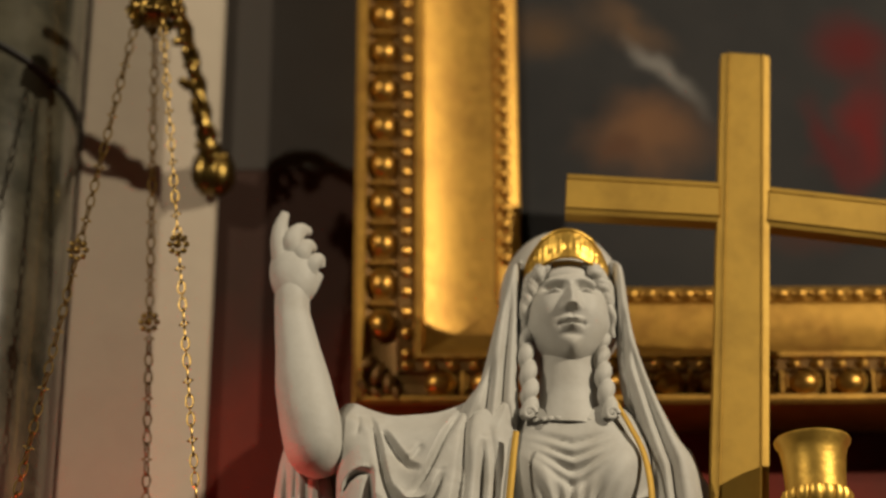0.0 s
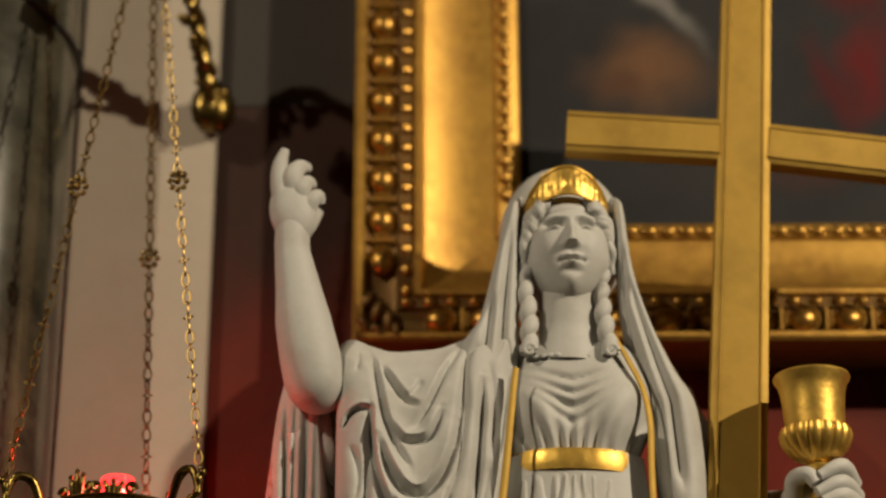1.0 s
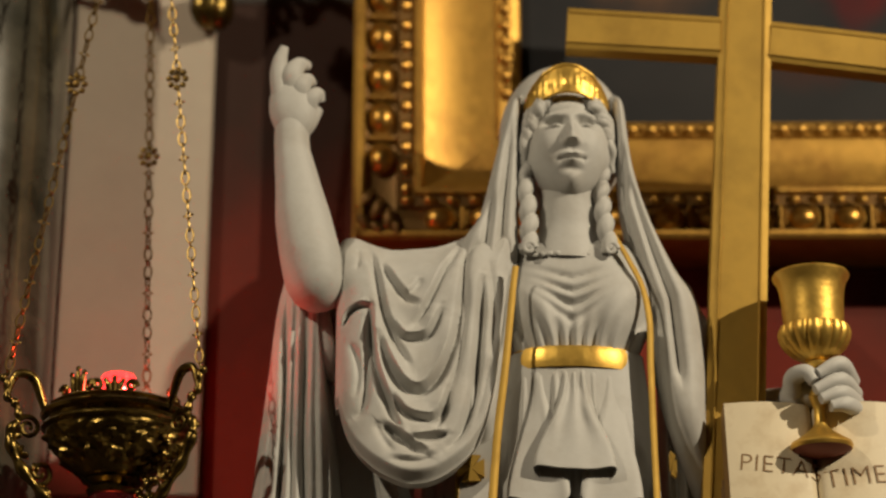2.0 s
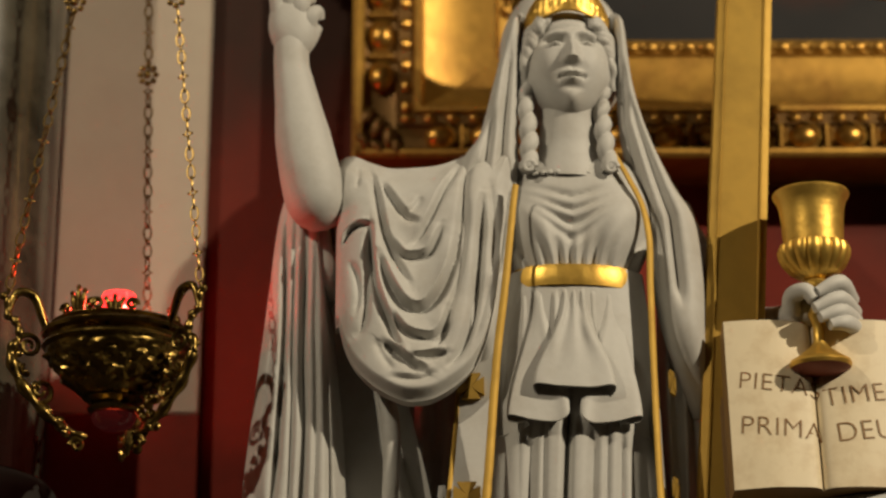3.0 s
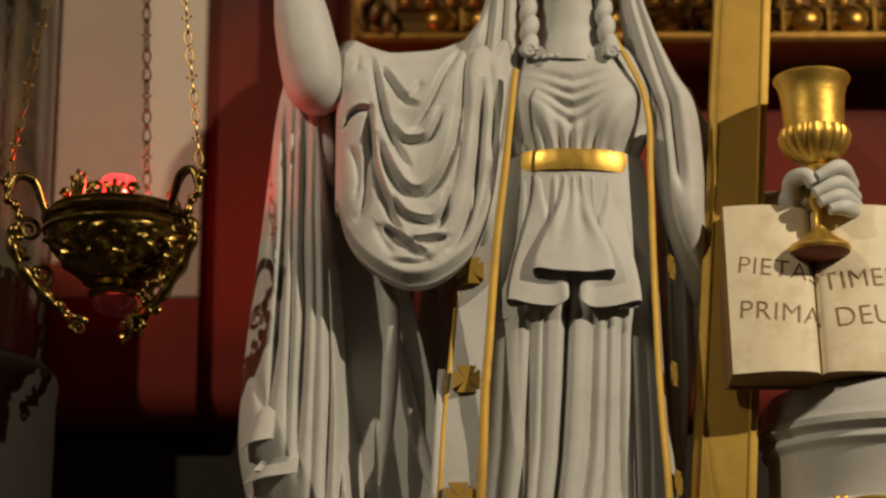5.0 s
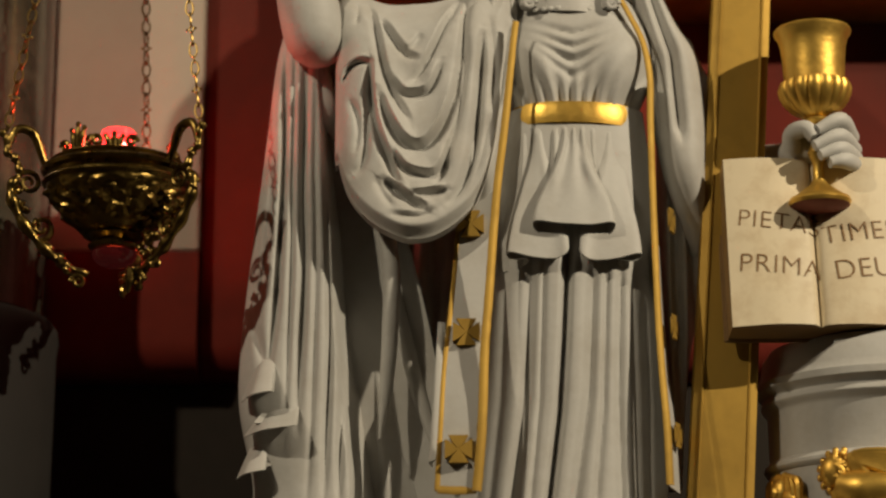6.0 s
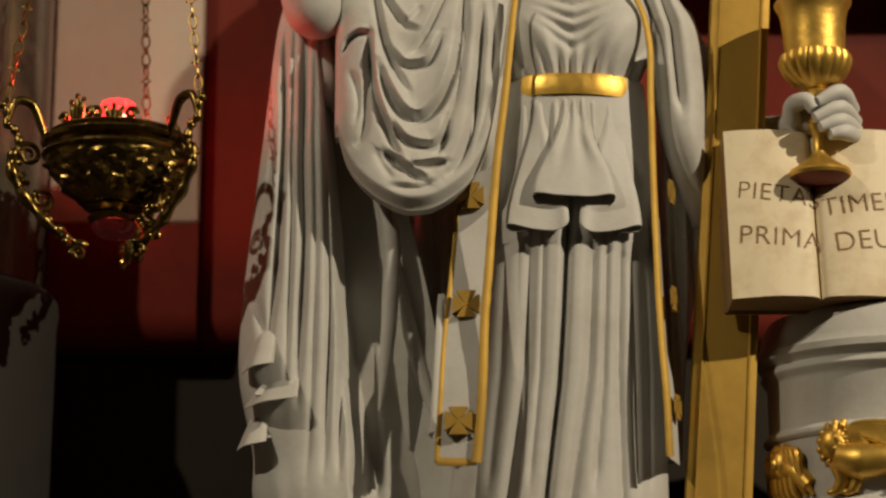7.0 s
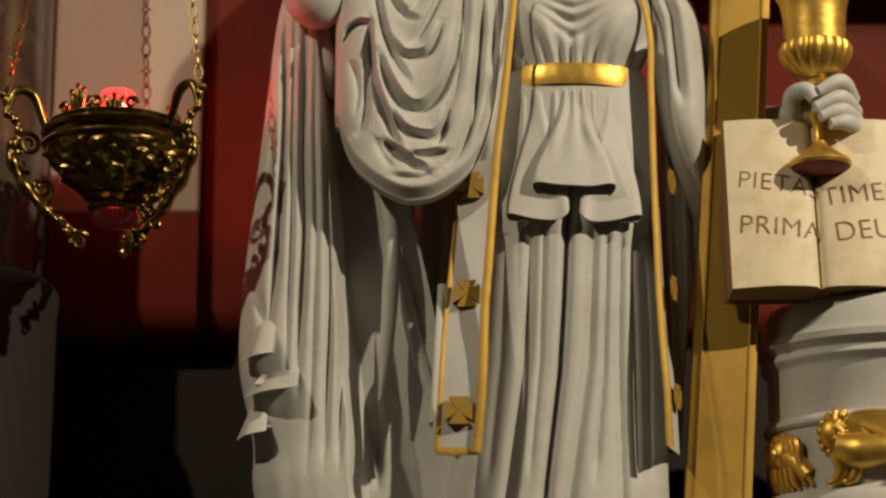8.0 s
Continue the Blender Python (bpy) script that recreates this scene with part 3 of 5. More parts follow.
# gilt diadem with a beaded rim
def diadem(u, v):
    a = (u - 0.5) * math.pi * 0.96
    up = 0.062 * max(0.0, math.cos(a)) ** 0.8 + 0.014
    r = 0.104 + 0.004 * math.sin(v * math.pi) + 0.0022 * noise.noise(Vector((a * 14, v * 7, 1.0))) + 0.0016 * math.sin(a * 42) * math.sin(v * math.pi)
    return AX + r * math.sin(a), 4.905 - (r + 0.004) * math.cos(a) + 0.008 * v * math.cos(a), HZ + 0.131 - 0.036 * abs(math.sin(a)) ** 2 + up * v


grid(fig, diadem, 60, 14, 1)
tube(fig, [Vector(diadem(u, 1.0)) for u in np.linspace(0, 1, 21)], [0.005, 0.005], 8, 60, 1)
tube(fig, [Vector(diadem(u, 0.0)) for u in np.linspace(0, 1, 21)], [0.004, 0.004], 8, 60, 1)

# veil: over the head, then down both sides
VT = 3.973
blob(fig, (AX - 0.004, 5.0, VT - 0.200), 0.161, 0.125, 0.200, 56)
veil_l = creases((([(0.168, 3.739), (0.149, 3.559), (0.135, 3.384), (0.130, 3.268), (0.103, 3.029)], 0.022, 0.012),
                  ([(0.120, 3.559), (0.099, 3.413), (0.090, 3.297), (0.077, 3.113), (0.084, 2.946)], 0.020, 0.012),
                  ([(0.156, 3.442), (0.154, 3.340), (0.129, 3.155)], 0.012, 0.008),
                  ([(0.084, 3.427), (0.056, 3.297), (0.042, 3.155), (0.045, 2.974)], 0.024, 0.012)))
shell(((*(0.199, 3.886), *(0.219, 3.886), 4.99, 0.02), (*(0.174, 3.837), *(0.196, 3.837), 4.93, 0.05), (*(0.157, 3.789), *(0.191, 3.789), 4.91, 0.07), (*(0.123, 3.655), *(0.185, 3.654), 4.90, 0.07),
       (*(0.087, 3.520), *(0.182, 3.520), 4.90, 0.07), (*(0.043, 3.446), *(0.182, 3.430), 4.90, 0.075),
       (*(0.015, 3.300), *(0.167, 3.300), 4.90, 0.08), (*(0.008, 3.143), *(0.146, 3.142), 4.90, 0.08),
       (*(0.014, 3.016), *(0.128, 3.009), 4.90, 0.08), (*(0.032, 2.932), *(0.118, 2.925), 4.95, 0.06), (*(0.037, 2.820), *(0.104, 2.813), 5.0, 0.03)), veil_l, 70, 130, 0.6)
veil_r = creases((([(0.441, 3.690), (0.446, 3.540), (0.471, 3.422), (0.498, 3.306)], 0.016, 0.010),
                  ([(0.458, 3.600), (0.473, 3.540), (0.500, 3.451), (0.546, 3.306), (0.565, 3.092)], 0.020, 0.012),
                  ([(0.512, 3.306), (0.521, 3.093), (0.539, 2.926)], 0.016, 0.010)))
shell(((*(0.413, 3.885), *(0.436, 3.885), 4.99, 0.02), (*(0.423, 3.836), *(0.447, 3.835), 4.93, 0.05), (*(0.424, 3.788), *(0.452, 3.788), 4.91, 0.07), (*(0.427, 3.642), *(0.469, 3.642), 4.91, 0.07),
       (*(0.434, 3.526), *(0.509, 3.511), 4.92, 0.07), (*(0.455, 3.416), *(0.564, 3.393), 4.94, 0.08),
       (*(0.480, 3.309), *(0.612, 3.308), 4.95, 0.09), (*(0.501, 3.160), *(0.628, 3.160), 4.96, 0.09),
       (*(0.530, 3.018), *(0.626, 3.017), 4.96, 0.08), (*(0.571, 2.916), *(0.635, 2.909), 5.0, 0.06), (*(0.601, 2.844), *(0.652, 2.837), 5.05, 0.04)), veil_r, 70, 120, 0.6)
# mantle falling behind her far side
shell(((*(0.519, 3.470), *(0.558, 3.467), 5.05, 0.03), (*(0.519, 3.376), *(0.629, 3.376), 5.08, 0.04), (*(0.525, 3.154), *(0.670, 3.212), 5.08, 0.06),
       (*(0.515, 2.838), *(0.639, 2.838), 5.08, 0.05), (*(0.511, 2.556), *(0.585, 2.556), 5.08, 0.05), (*(0.504, 2.283), *(0.565, 2.283), 5.08, 0.05)),
      lambda x, z, u, v: 0.012 * math.sin(x * 160 + z), 50, 60)

# looped drape hanging from the raised arm: its upper line, its hem and the folds pressed into it
DRAPE_TOP = [(-0.257, 3.473), (-0.236, 3.478), (-0.212, 3.472), (-0.177, 3.452), (-0.129, 3.434), (-0.075, 3.434), (-0.013, 3.44), (0.037, 3.46), (0.076, 3.483), (0.117, 3.483), (0.158, 3.483), (0.168, 3.454)]
DRAPE_HEM = [(-0.248, 3.031), (-0.24, 2.999), (-0.228, 2.961), (-0.204, 2.918), (-0.164, 2.875), (-0.112, 2.844), (-0.073, 2.835), (-0.021, 2.844), (0.032, 2.878), (0.071, 2.921), (0.1, 2.985), (0.121, 3.072), (0.138, 3.204), (0.15, 3.314), (0.166, 3.388)]
DRAPE_FOLDS = (
    ([(-0.174, 3.268), (-0.172, 3.198), (-0.161, 3.118), (-0.139, 3.049), (-0.115, 2.985), (-0.101, 2.958)], 0.030, 0.0085, 0.5),
    ([(-0.239, 3.222), (-0.226, 3.25), (-0.202, 3.265), (-0.172, 3.264)], 0.018, 0.0065, 0.6),
    ([(-0.178, 3.247), (-0.178, 3.149), (-0.182, 3.065), (-0.192, 3.01), (-0.215, 2.99)], 0.020, 0.009),
    ([(-0.222, 3.177), (-0.206, 3.142), (-0.2, 3.093), (-0.208, 3.038)], 0.012, 0.008),
    ([(-0.207, 3.432), (-0.204, 3.396), (-0.208, 3.36)], 0.009, 0.007),
    ([(-0.18, 3.429), (-0.161, 3.357), (-0.14, 3.247), (-0.113, 3.174), (-0.077, 3.104)], 0.020, 0.009, 0.4),
    ([(-0.152, 3.382), (-0.114, 3.317), (-0.087, 3.28), (-0.058, 3.263)], 0.016, 0.009, 0.6),
    ([(-0.09, 3.286), (-0.07, 3.3), (-0.05, 3.331)], 0.009, 0.009, 0.4),
    ([(-0.076, 3.197), (-0.047, 3.244), (-0.02, 3.3), (0.007, 3.364), (0.039, 3.429)], 0.017, 0.009, 0.5),
    ([(-0.127, 3.221), (-0.097, 3.182), (-0.065, 3.179), (-0.031, 3.193), (-0, 3.26)], 0.020, 0.009, 0.7),
    ([(-0.156, 3.19), (-0.134, 3.128), (-0.102, 3.072), (-0.067, 3.049), (-0.036, 3.059), (-0.004, 3.1), (0.02, 3.159), (0.036, 3.232)], 0.026, 0.011, 0.7),
    ([(-0.126, 3.045), (-0.093, 2.999), (-0.053, 2.983), (-0.02, 2.985), (0.002, 3.013), (0.014, 3.057)], 0.020, 0.009, 0.7),
    ([(-0.141, 2.972), (-0.112, 2.95), (-0.079, 2.923), (-0.039, 2.898)], 0.028, 0.010, 0.5),
    ([(-0.076, 2.934), (-0.036, 2.938), (0.008, 2.947)], 0.018, 0.008, 0.7),
    ([(-0.16, 2.98), (-0.138, 2.934), (-0.115, 2.904)], 0.009, 0.010),
    ([(-0.125, 2.888), (-0.062, 2.882), (-0.013, 2.901)], 0.008, 0.009, 0.6),
    ([(-0.023, 2.955), (-0.002, 2.988), (0.011, 3.024)], 0.016, 0.008),
    ([(-0.003, 3.01), (0.019, 3.065), (0.038, 3.145), (0.052, 3.243), (0.058, 3.334)], 0.014, 0.009),
    ([(0.028, 3.159), (0.037, 3.235), (0.047, 3.317), (0.055, 3.395), (0.08, 3.46)], 0.022, 0.009),
    ([(-0.002, 2.908), (0.027, 2.933), (0.053, 2.982), (0.071, 3.051), (0.08, 3.134), (0.089, 3.246), (0.095, 3.352)], 0.034, 0.010),
    ([(0.109, 3.388), (0.117, 3.317), (0.121, 3.232), (0.11, 3.134)], 0.012, 0.012),
    ([(0.069, 2.969), (0.093, 3.051), (0.11, 3.148)], 0.010, 0.010),
)
NU, NV = 190, 190
gx = np.array([0.5 * (DRAPE_TOP[0][0] + DRAPE_TOP[-1][0]) - 0.5 * (DRAPE_TOP[-1][0] - DRAPE_TOP[0][0]) * math.cos(math.pi * i / NU) for i in range(NU + 1)])
above, below = spline(DRAPE_TOP, 120), spline(DRAPE_HEM, 120)
gt, gb = np.interp(gx, above[:, 0], above[:, 1]), np.interp(gx, below[:, 0], below[:, 1])
gv = np.linspace(0, 1, NV + 1)[:, None]
SX, SZ = np.repeat(gx[None], NV + 1, 0), gt + (gb - gt) * gv
swell = (1 - np.abs(-np.cos(np.pi * np.linspace(0, 1, NU + 1))) ** 2.4) ** (1 / 2.4)
ease = lambda q: np.clip(q, 0, 1) ** 2 * (3 - 2 * np.clip(q, 0, 1))
SY = 4.910 - 0.085 * swell - 0.03 * ease(gv / 0.3) + 0.07 * (1 - ease((gv + 0.05) / 0.2)) + 0.03 * ease((gv - 0.95) / 0.05)
SF = press(SX, SZ, DRAPE_FOLDS) * np.minimum(1, 6 * swell) * ease(gv / 0.05)
fa = grid(fig, lambda u, v: (SX[round(v * NV), round(u * NU)], SY[round(v * NV), round(u * NU)] - SF[round(v * NV), round(u * NU)]
                             - 0.006 * noise.noise(Vector((SX[round(v * NV), round(u * NU)] * 11, SZ[round(v * NV), round(u * NU)] * 11, 0.3))), SZ[round(v * NV), round(u * NU)]), NU, NV)
fb = grid(fig, lambda u, v: (SX[round(v * NV), round(u * NU)], SY[round(v * NV), round(u * NU)] + 0.045, SZ[round(v * NV), round(u * NU)]), NU, NV)
for i in range(NU):
    fig.faces.new((fa[NV][i], fa[NV][i + 1], fb[NV][i + 1], fb[NV][i]))
    fig.faces.new((fa[0][i], fa[0][i + 1], fb[0][i + 1], fb[0][i]))
for j in range(NV):
    fig.faces.new((fa[j][0], fa[j + 1][0], fb[j + 1][0], fb[j][0]))
    fig.faces.new((fa[j][NU], fa[j + 1][NU], fb[j + 1][NU], fb[j][NU]))
# sleeve round the upper arm
tube(fig, [(-0.215, 4.93, 3.405), (-0.112, 4.945, 3.385), (0.022, 4.96, 3.385), (0.130, 4.97, 3.44)],
     [0.055, 0.062, 0.070, 0.08], 30, 40, flat=0.8, wave=lambda a, s: 0.05 * math.sin(s * 24 + a * 2))

# raised forearm and pointing fingers
tube(fig, [(-0.269, 4.94, 3.397), (-0.304, 4.88, 3.347), (-0.322, 4.86, 3.411), (-0.341, 4.86, 3.506), (-0.356, 4.86, 3.595),
           (-0.371, 4.86, 3.685), (-0.373, 4.86, 3.739), (-0.373, 4.86, 3.792)], [0.058, 0.073, 0.074, 0.068, 0.055, 0.044, 0.043, 0.040], 32, 60)
blob(fig, (-0.372, 4.855, 3.798), 0.059, 0.042, 0.090, 28, turn=Matrix.Rotation(radians(-6), 4, "Y"))
tube(fig, [(-0.399, 4.85, 3.819), (-0.408, 4.84, 3.876), (-0.405, 4.835, 3.917), (-0.394, 4.83, 3.954)], [0.026, 0.022, 0.019, 0.011], 16, 24)
tube(fig, [(-0.371, 4.87, 3.797), (-0.374, 4.835, 3.873), (-0.359, 4.85, 3.913), (-0.340, 4.88, 3.926)], [0.026, 0.026, 0.020, 0.013], 16, 24)
tube(fig, [(-0.357, 4.87, 3.784), (-0.351, 4.835, 3.845), (-0.338, 4.85, 3.871), (-0.327, 4.88, 3.879)], [0.024, 0.024, 0.019, 0.012], 16, 24)
tube(fig, [(-0.348, 4.87, 3.769), (-0.325, 4.84, 3.817), (-0.309, 4.85, 3.834), (-0.304, 4.86, 3.817)], [0.026, 0.020, 0.016, 0.011], 16, 24)
tube(fig, [(-0.363, 4.87, 3.743), (-0.335, 4.88, 3.773), (-0.310, 4.88, 3.810)], [0.034, 0.024, 0.014], 16, 24)

# cloth in the shade between mantle and skirt
shell(((*(-0.265, 3.202), *(0.138, 3.201), 5.23, 0.03), (*(-0.232, 2.790), *(0.134, 2.789), 5.23, 0.03), (*(-0.201, 2.444), *(0.105, 2.443), 5.23, 0.03), (-0.2, 1.95, 0.1, 1.95, 5.23, 0.03)), lambda x, z, u, v: 0.012 * math.sin(x * 110 + 2 * math.sin(z * 3)), 60, 40)
# long mantle behind the raised arm, fanned in deep folds
MANTLE_FOLDS = (
    ([(-0.382, 3.349), (-0.382, 3.176), (-0.383, 3.005), (-0.392, 2.796), (-0.402, 2.645), (-0.411, 2.536)], 0.030, 0.008),
    ([(-0.4, 3.104), (-0.414, 2.949), (-0.427, 2.796), (-0.446, 2.645)], 0.008, 0.010),
    ([(-0.463, 2.686), (-0.44, 2.631), (-0.42, 2.563)], 0.012, 0.009),
    ([(-0.357, 3.349), (-0.36, 3.176), (-0.36, 3.005), (-0.36, 2.809), (-0.365, 2.59), (-0.368, 2.428)], 0.016, 0.007),
    ([(-0.331, 3.334), (-0.334, 3.147), (-0.335, 2.963), (-0.33, 2.796), (-0.335, 2.617), (-0.341, 2.402)], 0.032, 0.009),
    ([(-0.306, 3.262), (-0.307, 3.062), (-0.301, 2.865), (-0.302, 2.644), (-0.309, 2.375), (-0.316, 2.216)], 0.012, 0.007),
    ([(-0.287, 3.233), (-0.282, 3.062), (-0.274, 2.865), (-0.267, 2.644), (-0.27, 2.428), (-0.277, 2.216)], 0.026, 0.009),
    ([(-0.253, 3.147), (-0.246, 2.977), (-0.238, 2.754), (-0.238, 2.536), (-0.241, 2.216)], 0.034, 0.009),
    ([(-0.222, 3.005), (-0.22, 2.809), (-0.218, 2.59), (-0.215, 2.216)], 0.010, 0.007),
    ([(-0.202, 2.977), (-0.199, 2.754), (-0.195, 2.63), (-0.183, 2.468), (-0.166, 2.322), (-0.157, 2.203)], 0.070, 0.012),
)


# the folds on a fine net, read off between its knots
MX, MZ = np.linspace(-0.6, 0.1, 281), np.linspace(1.9, 3.5, 321)
MH = press(*np.meshgrid(MX, MZ), MANTLE_FOLDS)


def mantle(x, z, u, v):
    a, b = min(max((x + 0.6) * 400, 0), 279.9), min(max((z - 1.9) * 200, 0), 319.9)
    i, j = int(a), int(b)
    p, q = a - i, b - j
    return float(MH[j, i] * (1 - p) * (1 - q) + MH[j, i + 1] * p * (1 - q) + MH[j + 1, i] * (1 - p) * q + MH[j + 1, i + 1] * p * q)


shell(((*(-0.385, 3.420), *(-0.229, 3.393), 4.99, 0.05), (*(-0.408, 3.301), *(-0.202, 3.285), 4.98, 0.07), (*(-0.435, 3.067), *(-0.131, 3.037), 5.00, 0.09),
       (*(-0.463, 2.838), *(-0.068, 2.809), 5.02, 0.11), (*(-0.484, 2.630), *(-0.027, 2.629), 5.03, 0.12), (*(-0.486, 2.473), *(0.008, 2.418), 5.03, 0.13),
       (*(-0.451, 2.297), *(0.021, 2.282), 5.03, 0.14), (*(-0.449, 2.192), *(0.020, 2.175), 5.03, 0.15), (-0.42, 2.06, 0.04, 2.06, 5.03, 0.15), (-0.40, 1.95, 0.04, 1.95, 5.03, 0.15)),
      lambda x, z, u, v: mantle(x, z, u, v) + wrinkle(x, z, 0.04, 0.004) - 0.17 * soft(u, 0.49, 0.58), 170, 120, 0.4)
# loose folds in the shade beside the skirt, and the loop under the elbow
for pts, r in (([(-0.131, 5.07, 2.823), (-0.099, 5.07, 2.671), (-0.054, 5.07, 2.495), (0.005, 5.07, 2.334)], [0.018, 0.020, 0.018, 0.012]),
               ([(-0.154, 5.00, 2.962), (-0.126, 5.00, 2.809), (-0.128, 5.00, 2.644), (-0.138, 5.00, 2.508), (-0.151, 5.00, 2.395)], [0.020, 0.022, 0.020, 0.016, 0.004]),
               ([(-0.299, 4.95, 3.318), (-0.284, 4.95, 3.202), (-0.257, 5.00, 3.153), (-0.228, 4.99, 3.186)], [0.018, 0.028, 0.026, 0.014])):
    tube(fig, pts, r, 16, 50)


def ruffle(path, top, hem, thick=0.010):
    """A hem folded back and forth: path of (x, y) seen from below, hung between two heights."""
    n = 60
    c = spline(path, n)

    def fn(off):
        return lambda u, v: (c[round(u * n)][0] * (0.35 + 0.65 * v) + c[n // 2][0] * (0.65 - 0.65 * v), c[round(u * n)][1] * v + (1 - v) * (path[0][1] + 0.10) + off,
                             top + (hem - top) * v + 0.03 * v * (u - 0.5))
    a, b = grid(fig, fn(0), n, 12), grid(fig, fn(thick), n, 12)
    for i in range(n):
        fig.faces.new((a[12][i], a[12][i + 1], b[12][i + 1], b[12][i]))


ruffle([(-0.473, 4.93), (-0.441, 4.86), (-0.400, 4.85), (-0.395, 4.89), (-0.422, 4.90), (-0.390, 4.93)], 2.663, 2.486)
ruffle([(-0.465, 4.93), (-0.414, 4.86), (-0.348, 4.84), (-0.338, 4.86), (-0.376, 4.89), (-0.440, 4.91)], 2.539, 2.404)
ruffle([(-0.479, 4.93), (-0.457, 4.89), (-0.423, 4.88), (-0.410, 4.90), (-0.438, 4.93), (-0.400, 4.93)], 2.434, 2.307)
ruffle([(-0.025, 4.93), (-0.035, 4.87), (-0.012, 4.86), (0.001, 4.89), (-0.018, 4.91), (0.013, 4.92)], 2.682, 2.330)

# gilt-edged bands of the stole
edge_a = [(0.172, 3.361), (0.163, 3.290), (0.144, 3.108), (0.122, 2.930), (0.107, 2.740), (0.091, 2.542), (0.086, 2.393), (0.072, 2.239)]
edge_b = [(0.038, 2.974), (0.032, 2.862), (0.024, 2.749), (0.013, 2.639), (0.001, 2.531), (-0.008, 2.382), (-0.016, 2.241)]
A, B = spline(edge_a, 60), spline(edge_b, 60)
ys = lambda z: 4.755 + 0.12 * soft(z, 2.3, 2.98)
ya = lambda z: 4.753 + 0.05 * soft(z, 2.3, 3.0)
low, high = A[-1][1], B[0][1]


def band(u, v, off):
    z = high + (low - high) * v
    xa, xb = curve(z, [tuple(q) for q in A]), curve(z, [tuple(q) for q in B])
    return xb + (xa - xb) * u, ys(z) + off + 0.02 * (1 - u), z


fa, fb = grid(fig, lambda u, v: band(u, v, 0), 12, 50), grid(fig, lambda u, v: band(u, v, 0.02), 12, 50)
for i in range(12):
    fig.faces.new((fa[50][i], fa[50][i + 1], fb[50][i + 1], fb[50][i]))
for j in range(50):
    fig.faces.new((fa[j][0], fa[j + 1][0], fb[j + 1][0], fb[j][0]))
    fig.faces.new((fa[j][12], fa[j + 1][12], fb[j + 1][12], fb[j][12]))


def trim(pts, y, width):
    """A raised gilt edging along a line of (x, z)."""
    p = [(x, y(z) if callable(y) else y, z) for x, z in pts]
    tube(fig, p, width, 10, 70, 2, flat=0.35, wave=lambda a, s: 0.10 * noise.noise(Vector((s * 60, a, 0.0))))


trim([tuple(q) for q in A[::6]], ya, [0.008, 0.010, 0.011, 0.012])
trim([tuple(q) for q in B[::6]], lambda z: ys(z) + 0.018, [0.005, 0.006, 0.006, 0.007])
trim([(B[-1][0], low + 0.004), ((A[-1][0] + B[-1][0]) / 2, low + 0.002), (A[-1][0], low + 0.004)], lambda z: ys(z) + 0.006, [0.010, 0.010])
edge_c = [(0.411, 3.458), (0.446, 3.390), (0.476, 3.321), (0.490, 3.235), (0.489, 3.122), (0.490, 2.915), (0.492, 2.697), (0.496, 2.537), (0.504, 2.388), (0.507, 2.258)]
trim(edge_c, lambda z: 4.80 + 0.045 * soft(z, 2.3, 3.0), [0.007, 0.009, 0.009, 0.010])
C = spline(edge_c, 60)
grid(fig, lambda u, v: (curve(C[20][1] + (C[-1][1] - C[20][1]) * v, [tuple(q) for q in C]) + 0.045 * (u % 0.5) * 2 * (0.4 + 0.6 * v) if u < 0.5 else
                        curve(C[20][1] + (C[-1][1] - C[20][1]) * v, [tuple(q) for q in C]) + 0.045 * (1 - (u - 0.5) * 2) * (0.4 + 0.6 * v),
                        4.815 + 0.03 * soft(C[20][1] + (C[-1][1] - C[20][1]) * v, 2.3, 3.0) + (0.16 * u * 2 if u < 0.5 else 0.16 * (1 - (u - 0.5) * 2) + 0.015), C[20][1] + (C[-1][1] - C[20][1]) * v), 20, 40)


def patty(x, y, z, r, turn=0.0):
    """A small raised cross with flared arms."""
    m = Matrix.Translation((x, y, z)) @ Matrix.Rotation(turn, 4, "Z")
    for k in range(4):
        a = k * math.pi / 2
        out = [(0.0, -0.0), (0.50, -0.44), (1.0, -0.72), (1.0, 0.72), (0.50, 0.44)]
        top = [fig.verts.new(m @ Vector((r * (p * math.cos(a) - q * math.sin(a)), -0.012, r * (p * math.sin(a) + q * math.cos(a))))) for p, q in out]
        bot = [fig.verts.new(v.co + Vector((0, 0.018, 0))) for v in top]
        fig.faces.new(top).material_index = 2
        for i in range(len(top)):
            j = (i + 1) % len(top)
            fig.faces.new((top[i], bot[i], bot[j], top[j])).material_index = 2


for (x, z) in ((0.063, 2.882), (0.051, 2.610), (0.032, 2.333)):
    patty(x, ys(z) + 0.004, z, 0.031)
for (x, z) in ((0.533, 2.898), (0.533, 2.641), (0.534, 2.386)):
    patty(x - 0.006, 4.90, z, 0.028, radians(66))

